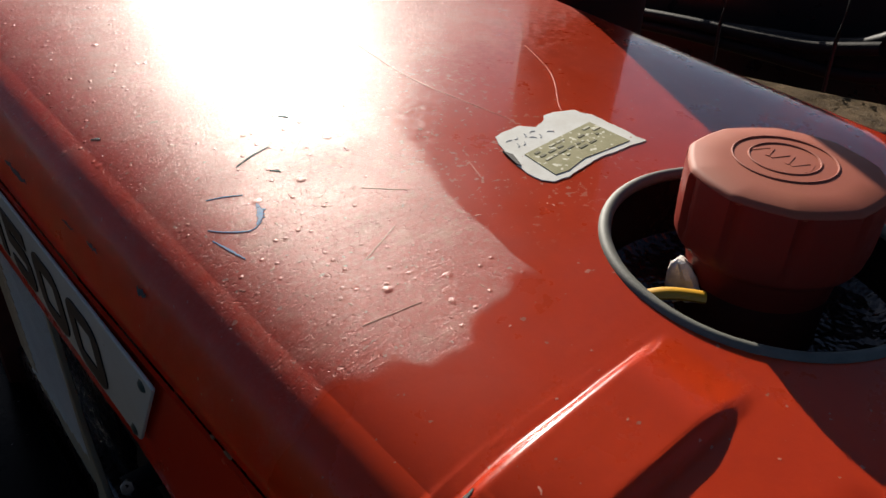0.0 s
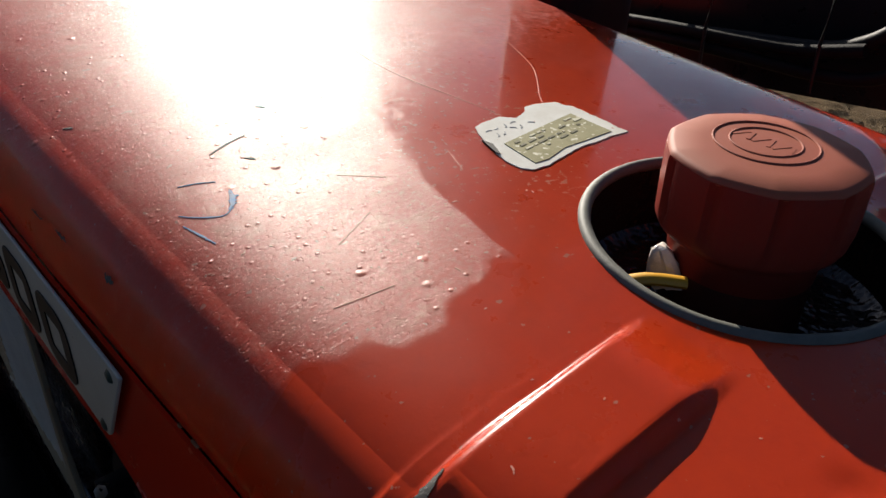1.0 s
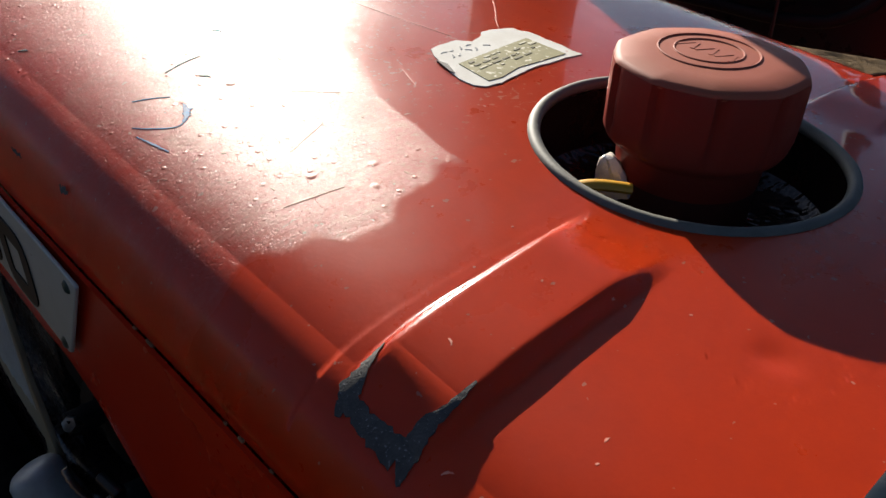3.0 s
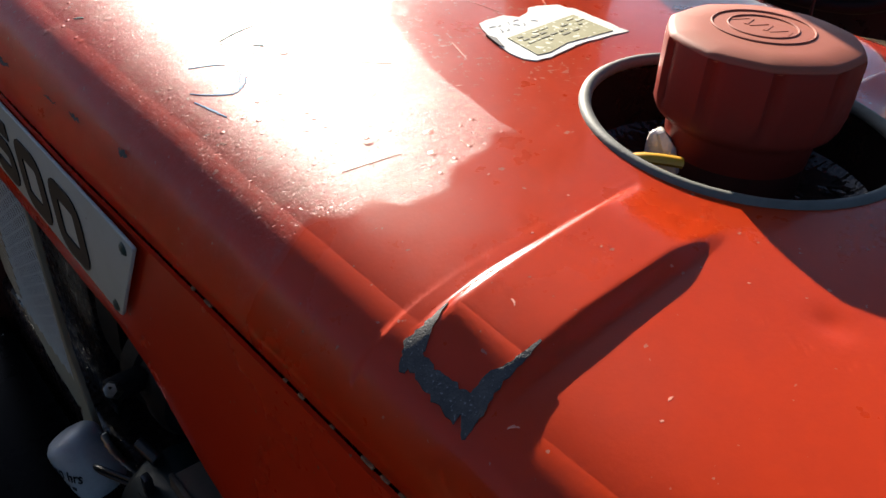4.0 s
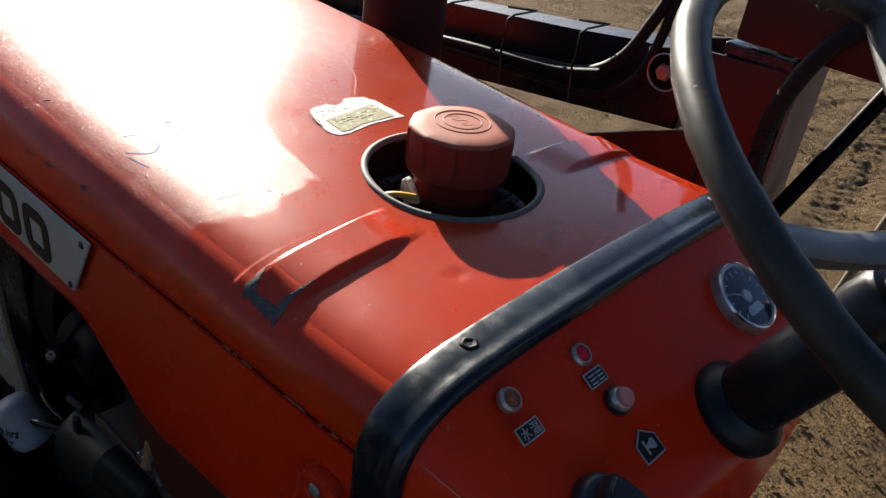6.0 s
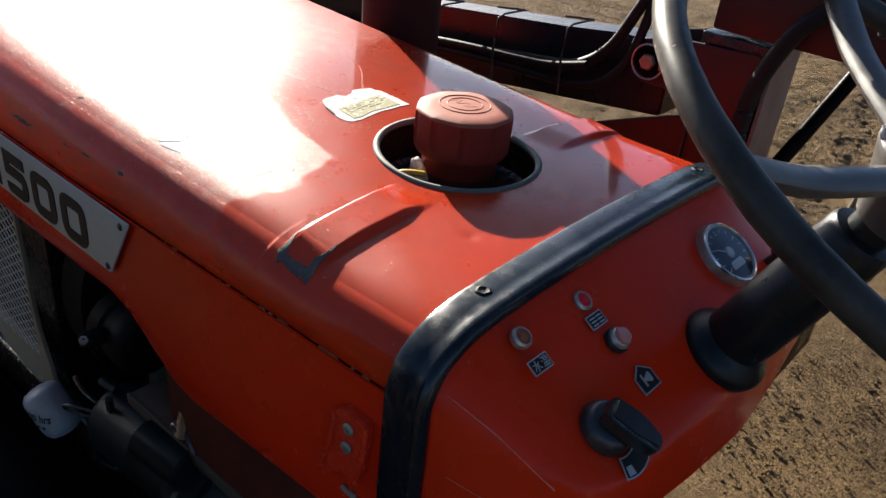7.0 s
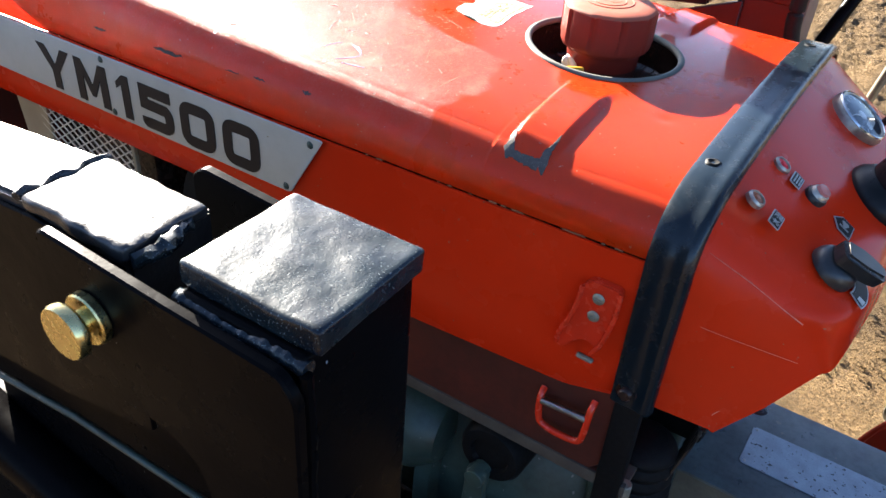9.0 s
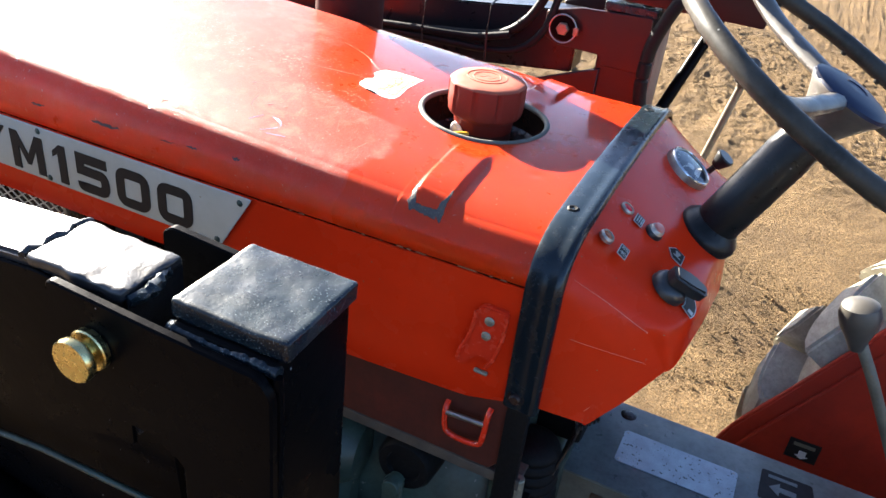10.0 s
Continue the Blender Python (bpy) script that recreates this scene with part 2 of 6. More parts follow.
def build_sand():
    """Dry sand: grains of several tones, crumbs and damp stains, with relief at three scales."""
    m = bpy.data.materials.new("dry sand")
    m.use_nodes = True
    n, l = m.node_tree.nodes, m.node_tree.links
    bsdf = n["Principled BSDF"]
    bsdf.inputs["Roughness"].default_value = 0.95
    bsdf.inputs["Specular IOR Level"].default_value = 0.15
    geo = n.new("ShaderNodeNewGeometry")

    def grain(scale, detail, rough_n=0.6):
        t = n.new("ShaderNodeTexNoise")
        for key, v in (("Scale", scale), ("Detail", detail), ("Roughness", rough_n)):
            t.inputs[key].default_value = v
        l.new(geo.outputs["Position"], t.inputs["Vector"])
        return t.outputs["Fac"]

    def ramp(src, lo, hi):
        r = n.new("ShaderNodeMapRange")
        r.inputs["From Min"].default_value, r.inputs["From Max"].default_value = lo, hi
        l.new(src, r.inputs["Value"])
        return r.outputs["Result"]

    def mix(fac, c1, c2):
        x = n.new("ShaderNodeMix")
        x.data_type = "RGBA"
        l.new(fac, x.inputs["Factor"])
        for src, sock in ((c1, x.inputs[6]), (c2, x.inputs[7])):
            if isinstance(src, tuple):
                sock.default_value = (*src, 1)
            else:
                l.new(src, sock)
        return x.outputs[2]
    fine, mid, big = grain(125, 4, 0.75), grain(42, 4, 0.7), grain(2.0, 5)
    colour = mix(ramp(fine, 0.38, 0.60), (0.088, 0.056, 0.026), (0.205, 0.132, 0.062))
    colour = mix(ramp(mid, 0.60, 0.80), colour, (0.094, 0.060, 0.029))
    colour = mix(ramp(big, 0.48, 0.75), colour, (0.098, 0.063, 0.032))
    l.new(colour, bsdf.inputs["Base Color"])
    last = None
    crumbs = n.new("ShaderNodeTexVoronoi")
    crumbs.inputs["Scale"].default_value = 75
    l.new(geo.outputs["Position"], crumbs.inputs["Vector"])
    for src, dist in ((mid, 0.012), (crumbs.outputs["Distance"], -0.012), (fine, 0.020), (grain(420, 2), 0.003)):
        k = n.new("ShaderNodeBump")
        k.inputs["Distance"].default_value = dist
        l.new(src, k.inputs["Height"])
        if last:
            l.new(last, k.inputs["Normal"])
        last = k.outputs["Normal"]
    l.new(last, bsdf.inputs["Normal"])
    return m


sand = build_sand()
# Dust-coloured rubber, lightened further to stand for sun on the lugs.
tyre_rubber = material("dusty tyre rubber in a sunlit tone", (0.42, 0.40, 0.33), 0.8, specular=0.2, vary=(0.13, 0.12, 0.10), vary_scale=22, vary_amount=0.7, bump=0.0005, bump_scale=90)


# ---- mesh helpers ----
def part(name, bm, mat, parent=None, label="", smooth=True, angle=40):
    """One bmesh as one mesh object under its parent."""
    me = bpy.data.meshes.new(name)
    bmesh.ops.recalc_face_normals(bm, faces=bm.faces)
    bm.to_mesh(me)
    bm.free()
    me.materials.append(mat)
    if smooth:
        me.polygons.foreach_set("use_smooth", [True] * len(me.polygons))
        me.set_sharp_from_angle(angle=radians(angle))
    ob = new(name, me)
    if parent:
        ob.parent = parent
    if label:
        ob["label"] = label
    return ob


def merge(*bms):
    """Several bmeshes as one."""
    out = bmesh.new()
    for bm in bms:
        me = bpy.data.meshes.new("merge")
        bm.to_mesh(me)
        bm.free()
        out.from_mesh(me)
        bpy.data.meshes.remove(me)
    return out


def moved(bm, m):
    bm.transform(m)
    return bm


def box(x0, x1, y0, y1, z0, z1, bevel=0.002, seg=2):
    bm = bmesh.new()
    bmesh.ops.create_cube(bm, size=1)
    bm.transform(Matrix.Translation(((x0 + x1) / 2, (y0 + y1) / 2, (z0 + z1) / 2)) @ Matrix.Diagonal((x1 - x0, y1 - y0, z1 - z0, 1)))
    if bevel:
        bmesh.ops.bevel(bm, geom=bm.edges[:], offset=bevel, segments=seg, profile=0.6, affect="EDGES")
    return bm


def frame_to(p, axis):
    """A matrix with its z along axis at p."""
    return Matrix.Translation(p) @ Vector(axis).to_track_quat("Z", "Y").to_matrix().to_4x4()


def lathe(profile, seg=32, p=(0, 0, 0), axis=(0, 0, 1), wave=None):
    """A turned shape from (radius, height) pairs along axis. wave(angle, radius, height) may change a radius."""
    bm = bmesh.new()
    rings = []
    for r, h in profile:
        if r < 1e-6:
            rings.append([bm.verts.new((0, 0, h))])
        else:
            ring = []
            for i in range(seg):
                a = 2 * math.pi * i / seg
                rr = wave(a, r, h) if wave else r
                ring.append(bm.verts.new((rr * math.cos(a), rr * math.sin(a), h)))
            rings.append(ring)
    for a, b in zip(rings, rings[1:]):
        for i in range(seg):
            j = (i + 1) % seg
            if len(a) == 1 and len(b) == 1:
                continue
            if len(a) == 1:
                bm.faces.new((a[0], b[i], b[j]))
            elif len(b) == 1:
                bm.faces.new((a[i], a[j], b[0]))
            else:
                bm.faces.new((a[i], a[j], b[j], b[i]))
    bm.transform(frame_to(p, axis))
    return bm


def rod(p0, p1, r, seg=20, bevel=0.001):
    d = Vector(p1) - Vector(p0)
    h = d.length
    return lathe([(0, 0), (r - bevel, 0), (r, bevel), (r, h - bevel), (r - bevel, h), (0, h)], seg, p0, d)


def smooth_line(points, steps=8):
    """A Catmull-Rom line through the points."""
    pts = [Vector(p) for p in points]
    ends = [2 * pts[0] - pts[1], *pts, 2 * pts[-1] - pts[-2]]
    out = []
    for i in range(1, len(ends) - 2):
        a, b, c, d = ends[i - 1:i + 3]
        for k in range(steps):
            t = k / steps
            out.append(0.5 * ((2 * b) + (c - a) * t + (2 * a - 5 * b + 4 * c - d) * t * t + (3 * b - a - 3 * c + d) * t ** 3))
    out.append(pts[-1])
    return out


def tube(points, r, seg=12, closed=False, wave=None, flat=1.0):
    """A round bar swept along points; wave(k) scales its radius at point k."""
    bm = bmesh.new()
    pts = [Vector(p) for p in points]
    n = len(pts)
    up = Vector((0, 0, 1))
    rings = []
    for k, p in enumerate(pts):
        a = pts[(k - 1) % n] if closed or k else pts[k]
        b = pts[(k + 1) % n] if closed or k < n - 1 else pts[k]
        d = (b - a).normalized()
        side = d.cross(up)
        if side.length < 0.05:
            side = d.cross(Vector((1, 0, 0)))
        side.normalize()
        top = side.cross(d).normalized()
        rr = r * (wave(k) if wave else 1)
        rings.append([bm.verts.new(p + side * (rr * math.cos(2 * math.pi * i / seg)) + top * (rr * flat * math.sin(2 * math.pi * i / seg))) for i in range(seg)])
    for k in range(n if closed else n - 1):
        a, b = rings[k], rings[(k + 1) % n]
        for i in range(seg):
            bm.faces.new((a[i], a[(i + 1) % seg], b[(i + 1) % seg], b[i]))
    if not closed:
        bm.faces.new(rings[0])
        bm.faces.new(rings[-1])
    return bm


def slab(poly, depth, m=None, bevel=0.0, seg=1):
    """A flat polygon (x, y) with thickness along z, from 0 to depth."""
    bm = bmesh.new()
    face = bm.faces.new([bm.verts.new((x, y, 0)) for x, y in poly])
    made = bmesh.ops.extrude_face_region(bm, geom=[face])
    bmesh.ops.translate(bm, vec=(0, 0, depth), verts=[v for v in made["geom"] if isinstance(v, bmesh.types.BMVert)])
    bmesh.ops.recalc_face_normals(bm, faces=bm.faces)
    if bevel:
        bmesh.ops.bevel(bm, geom=bm.edges[:], offset=bevel, segments=seg, affect="EDGES")
    if m is not None:
        bm.transform(m)
    return bm


def rounded(poly, r, steps=5):
    """A polygon with rounded corners."""
    out, n = [], len(poly)
    for i in range(n):
        p, a, b = Vector(poly[i]), Vector(poly[i - 1]), Vector(poly[(i + 1) % n])
        ra = min(r, (a - p).length * 0.45, (b - p).length * 0.45)
        s, e = p + (a - p).normalized() * ra, p + (b - p).normalized() * ra
        for k in range(steps + 1):
            t = k / steps
            out.append(tuple((1 - t) ** 2 * s + 2 * t * (1 - t) * p + t * t * e))
    return out


# A matrix that lays (x, y, z) of a slab onto a side face: x forward, y up, z outward to the tractor's left.
def thick(points, w, closed=False):
    """The outline of a stroke with mitred corners: its two edges."""
    n, left, right = len(points), [], []
    for k in range(n):
        p = Vector(points[k])
        a = Vector(points[k - 1]) if closed or k else None
        c = Vector(points[(k + 1) % n]) if closed or k < n - 1 else None
        d1 = (p - a).normalized() if a is not None else (c - p).normalized()
        d2 = (c - p).normalized() if c is not None else d1
        nrm = Vector((-(d1 + d2).y, (d1 + d2).x)).normalized()
        off = nrm * (w / 2 / max(0.5, nrm.dot(Vector((-d1.y, d1.x)))))
        left.append(p + off)
        right.append(p - off)
    return left, right


def stroke(points, w, depth, m, closed=False):
    bm = bmesh.new()
    left, right = thick(points, w, closed)
    n = len(left)
    vs = [[bm.verts.new((p.x, p.y, z)) for p in line] for z in (0, depth) for line in (left, right)]
    for k in range(n if closed else n - 1):
        j = (k + 1) % n
        bm.faces.new((vs[0][k], vs[0][j], vs[1][j], vs[1][k]))
        bm.faces.new((vs[2][k], vs[3][k], vs[3][j], vs[2][j]))
        bm.faces.new((vs[0][k], vs[2][k], vs[2][j], vs[0][j]))
        bm.faces.new((vs[1][k], vs[1][j], vs[3][j], vs[3][k]))
    if not closed:
        for k in (0, n - 1):
            bm.faces.new((vs[0][k], vs[1][k], vs[3][k], vs[2][k]))
    bm.transform(m)
    return bm


LEFT = Matrix(((0, 0, -1, 0), (1, 0, 0, 0), (0, 1, 0, 0), (0, 0, 0, 1)))


def on_left(x):
    return Matrix.Translation((x, 0, 0)) @ LEFT


def empty(name, p=(0, 0, 0)):
    ob = new(name)
    ob.location = p
    ob.empty_display_size = 0.1
    return ob


# ---- ground ----
def build_ground():
    """One sheet of trodden sand out to the horizon, finer near the tractor, with wheel ruts and hoof-sized dents."""
    def axis(lo, hi, bands):
        a = np.concatenate([np.arange(p, q, step) for p, q, step in bands])
        s, v, out = bands[-1][2], bands[-1][1], []
        while v < hi:
            out.append(v)
            s *= 1.12
            v += s
        s, v, low = bands[0][2], bands[0][0], []
        while v > lo:
            s *= 1.12
            v -= s
            low.append(v)
        return np.array(low[::-1] + list(a) + out)
    xs = axis(-900, 900, ((0.25, 0.55, 0.02), (0.55, 1.9, 0.0065), (1.9, 2.8, 0.011), (2.8, 5.2, 0.018)))
    ys = axis(-900, 900, ((-1.1, -0.75, 0.016), (-0.75, 0.75, 0.0065), (0.75, 2.0, 0.018)))
    gx, gy = np.meshgrid(xs, ys, indexing="ij")
    z = np.zeros_like(gx)
    for i in range(gx.shape[0]):
        for j in range(gx.shape[1]):
            x, y = gx[i, j], gy[i, j]
            if -3 < x < 12 and -6 < y < 8:
                h = noise.noise((x * 1.1, y * 1.1, 0)) * 0.03 + noise.noise((x * 4, y * 4, 3)) * 0.008 + noise.noise((x * 9, y * 9, 7)) * 0.004
                churn = max(0.0, min(1.0, (x - 2.0) / 1.0)) * max(0.0, min(1.0, (y + 0.3) / 0.5))
                h += churn * (noise.noise((x * 5 + 9, y * 8, 1)) * 0.014)
                far = max(0.0, min(1.0, (x - 2.1) / 1.2))
                h += far * (0.010 * (1 - abs(noise.noise((x * 9 + 0.6 * noise.noise((x * 3, y * 3, 4)), y * 3.5, 5)))) ** 7
                            + 0.007 * (1 - abs(noise.noise((x * 17, y * 9, 8)))) ** 6 + 0.007 * noise.noise((x * 40, y * 34, 9)))
                for y0, lean, wide in ((0.06, 0.13, 0.13), (1.15, 0.05, 0.15)):
                    d = y - y0 - lean * x
                    if abs(d) < wide and x > 2.2:
                        h += (-0.012 + 0.006 * noise.noise((x * 7, y * 7, 4)) + 0.003 * math.sin((x + abs(d) * 0.8) * 2 * math.pi / 0.085)) * math.cos(d / wide * math.pi / 2) * min(1.0, (x - 2.2) / 0.6)
                if x < 5.2:
                    h += 0.0022 * noise.noise((x * 24, y * 24, 2)) + 0.0013 * noise.noise((x * 52, y * 52, 6))
                    if x < 2.4:
                        h += 0.0010 * noise.noise((x * 95, y * 95, 3))
                z[i, j] = h * min(1.0, max(0.15, x))
    nx, ny = gx.shape
    me = bpy.data.meshes.new("ground")
    me.from_pydata(np.stack([gx, gy, z], -1).reshape(-1, 3).tolist(), [],
                   [(i * ny + j, (i + 1) * ny + j, (i + 1) * ny + j + 1, i * ny + j + 1) for i in range(nx - 1) for j in range(ny - 1)])
    me.materials.append(sand)
    me.polygons.foreach_set("use_smooth", [True] * len(me.polygons))
    tagged(new("ground", me), "dry ochre sand with wheel ruts and trodden dents", "ground", kind="structure")


build_ground()

# ---- tractor ----
tractor = tagged(empty("tractor"), "small old red tractor with worn paint standing on sand", "tractor")

HOLE, HOLE_R = (-0.001, 0.1735), 0.0800


def half_width(y):
    return 0.2525 + 0.008 * max(0.0, min(1.0, y / 0.45))


CROWN, SEAM = 1.0508, 0.0595


def crown(y):
    """The hood's height along its middle: level at the rear, rising gently to the front."""
    u = max(0.0, min(0.08, y - 0.08))
    return CROWN + 0.050 * (u * u / 0.16 + max(0.0, y - 0.16))


def below(y, d):
    """The height of the hood at a drop d of its section; the upright flank takes up the rise of the crown."""
    return crown(y) + d - smoothstep(0.024, SEAM, -d) * (crown(y) - CROWN)


def build_section(n):
    """The hood's section from the middle outward in even steps: share of the half width, height against the crown."""
    pts = []
    for k in range(2001):
        a = 1 - (1 - k / 2000) ** 2.4
        pts.append((a, -0.011 * a * a - (SEAM - 0.011) * (1 - (1 - a ** 11.5) ** (1 / 1.8))))
    acc = [0.0]
    for a, b in zip(pts, pts[1:]):
        acc.append(acc[-1] + math.hypot((b[0] - a[0]) * 0.255, b[1] - a[1]))
    want = [acc[-1] * k / n for k in range(n + 1)]
    return list(zip(np.interp(want, acc, [p[0] for p in pts]).tolist(), np.interp(want, acc, [p[1] for p in pts]).tolist()))


def smoothstep(a, b, x):
    t = max(0.0, min(1.0, (x - a) / (b - a)))
    return t * t * (3 - 2 * t)


def boss(x, y):
    """The pressed bar that stands proud near each rear corner of the hood."""
    ax = abs(x)
    rear = 0.1165 + 0.02 * max(0.0, 0.20 - ax)
    front = 0.1570 + 0.05 * max(0.0, 0.22 - ax)
    along = smoothstep(0.090, 0.134, ax) * (1 - smoothstep(0.211, 0.233, ax))
    edge = max(0.0, min(1.0, (y - front + 0.0035) / (0.0060 + 0.0015 * smoothstep(0.13, 0.215, ax))))
    across = smoothstep(rear - 0.004, rear + 0.005, y) * (1 - edge * edge)
    sag = 1 - 0.40 * smoothstep(0.175, 0.225, ax) * max(0.0, min(1.0, (front - y) / (front - rear)))
    return 0.0058 * along * across * sag


def build_hood():
    half = build_section(88)
    prof = [(-a, b) for a, b in half[:0:-1]] + half
    ys = list(np.arange(0.006, 0.10, 0.0035)) + list(np.arange(0.10, 0.17, 0.0014)) + list(np.arange(0.17, 0.30, 0.0026)) + list(np.arange(0.30, 1.02, 0.012))
    bm = bmesh.new()
    grid = []
    for y in ys:
        row = []
        for s, d in prof:
            x = s * half_width(y) * (1 - 0.010 * max(0.0, (-d - 0.050) / 0.0095))
            dent = -0.0012 * math.exp(-((x + 0.115) ** 2 + (y - 0.062) ** 2) / 0.00005)
            rise = boss(x, y)
            row.append(bm.verts.new((x, y, below(y, d) + dent + rise)))
        grid.append(row)
    inside = set()
    for row in grid:
        for v in row:
            if math.hypot(v.co.x - HOLE[0], v.co.y - HOLE[1]) < HOLE_R and v.co.z > 1.0:
                inside.add(v)
    for a, b in zip(grid, grid[1:]):
        for i in range(len(prof) - 1):
            q = (a[i], a[i + 1], b[i + 1], b[i])
            if not all(v in inside for v in q):
                bm.faces.new(q)
    for v in list(inside):
        if not v.link_faces:
            bm.verts.remove(v)
        else:
            dx, dy = v.co.x - HOLE[0], v.co.y - HOLE[1]
            k = HOLE_R / math.hypot(dx, dy)
            v.co.x, v.co.y = HOLE[0] + dx * k, HOLE[1] + dy * k
    shell = bmesh.ops.solidify(bm, geom=bm.faces[:], thickness=0.002)
    return part("hood", bm, hood_paint, tractor, "sun-faded red sheet-metal hood with oxidised top", angle=60)


hood = build_hood()


SECTION_TABLE = build_section(200)


def hood_z(x, y):
    """The hood's height over a place in plan."""
    share = min(1.0, abs(x) / half_width(y))
    return below(y, float(np.interp(share, [p[0] for p in SECTION_TABLE], [p[1] for p in SECTION_TABLE]))) + boss(x, y)


def build_side_panel(sign):
    """The fixed panel below the hood's seam, cut away over the engine."""
    low = [(0.0, 0.842), (0.06, 0.826), (0.27, 0.818), (0.30, 0.824), (0.335, 0.845), (0.37, 0.870), (0.41, 0.881), (0.60, 0.878), (1.0, 0.874)]
    ys = np.linspace(0.0, 1.0, 90)
    bm = bmesh.new()
    cols = []
    for y in ys:
        zl = np.interp(y, [p[0] for p in low], [p[1] for p in low])
        col = []
        for k in range(9):
            f = k / 8
            z = zl + (0.9900 + 0.0007 * noise.noise((y * 30, 0, 0)) - zl) * f
            x = half_width(y) + 0.0006 - 0.006 * max(0, 1 - (z - zl) / 0.012) ** 2
            col.append(bm.verts.new((sign * x, y, z)))
        cols.append(col)
    for a, b in zip(cols, cols[1:]):
        for k in range(8):
            bm.faces.new((a[k], a[k + 1], b[k + 1], b[k]))
    bmesh.ops.recalc_face_normals(bm, faces=bm.faces)
    bmesh.ops.solidify(bm, geom=bm.faces[:], thickness=0.0025)
    return part("side_panel", bm, red_paint, tractor)


for s in (-1, 1):
    build_side_panel(s)
# dark gap behind the seam
part("seam_backing", merge(box(-0.242, -0.238, 0.0, 1.0, 0.95, 1.0, 0), box(0.238, 0.242, 0.0, 1.0, 0.95, 1.0, 0)), oily_black, tractor)


def build_strip():
    """The black vinyl band over the joint of hood and dash, down both sides."""
    half = build_section(40)
    side = [(1.0, -SEAM - 0.0186 * k) for k in range(1, 9)]
    pts = half + side
    prof = [(-a, b) for a, b in pts[:0:-1]] + pts
    sect = [(0.0135, 0.001), (0.0130, 0.0045), (0.009, 0.006), (-0.006, 0.0062), (-0.012, 0.0058), (-0.016, 0.0075), (-0.021, 0.0070), (-0.0245, 0.004), (-0.025, -0.002)]
    bm = bmesh.new()
    rows = []
    for k, (s, d) in enumerate(prof):
        a, b = prof[max(0, k - 1)], prof[min(len(prof) - 1, k + 1)]
        t = Vector(((b[0] - a[0]) * 0.2525, 0, b[1] - a[1])).normalized()
        nrm = Vector((-t.z, 0, t.x))
        c = Vector((s * 0.2525, 0, CROWN + d))
        wob = noise.noise((k * 0.35, 2, 0)) * 0.0003
        rows.append([bm.verts.new(c + nrm * (h + wob) + Vector((0, y + wob, 0))) for y, h in sect])
    for a, b in zip(rows, rows[1:]):
        for i in range(len(sect) - 1):
            bm.faces.new((a[i], a[i + 1], b[i + 1], b[i]))
    bmesh.ops.recalc_face_normals(bm, faces=bm.faces)
    bmesh.ops.solidify(bm, geom=bm.faces[:], thickness=0.002)
    ob = part("trim_band", bm, vinyl, tractor, "black vinyl trim band over the hood's rear edge", angle=50)
    return ob


trim = build_strip()
for sx in (-1, 1):
    z = CROWN - 0.0068 + 0.0045
    part("screw", lathe([(0, 0.0024), (0.002, 0.0030), (0.0045, 0.0040), (0.0066, 0.0030), (0.0082, 0.0), (0.0082, -0.006)], 24, (sx * 0.173, 0, z), (sx * 0.06, 0, 1), lambda a, r, h: r * (1 + 0.06 * math.sin(5 * a))), hole_black, trim)
    part("bolt", lathe([(0, 0.006), (0.005, 0.0055), (0.007, 0.003), (0.007, 0), (0.010, 0), (0.010, -0.002)], 12, (sx * 0.2585, 0.0, 0.858), (sx, 0, 0)), oily_black, trim)

# ---- dash ----
DASH_Y, DASH_Z, DASH_SLOPE = -0.044, 1.034, 0.63
DASH_N = Vector((0, -DASH_SLOPE, 1)).normalized()
DASH_UP = Vector((0, 1, DASH_SLOPE)).normalized()


def dash_point(x, y, lift=0.0):
    return Vector((x, y, DASH_Z + DASH_SLOPE * (y - DASH_Y))) + DASH_N * lift


def on_dash(x, y, lift=0.0):
    """A matrix on the dash: x to the right, y up the slope, z out of it."""
    p = dash_point(x, y, lift)
    return Matrix.Translation(p) @ Matrix((Vector((1, 0, 0)), DASH_UP, DASH_N)).transposed().to_4x4()


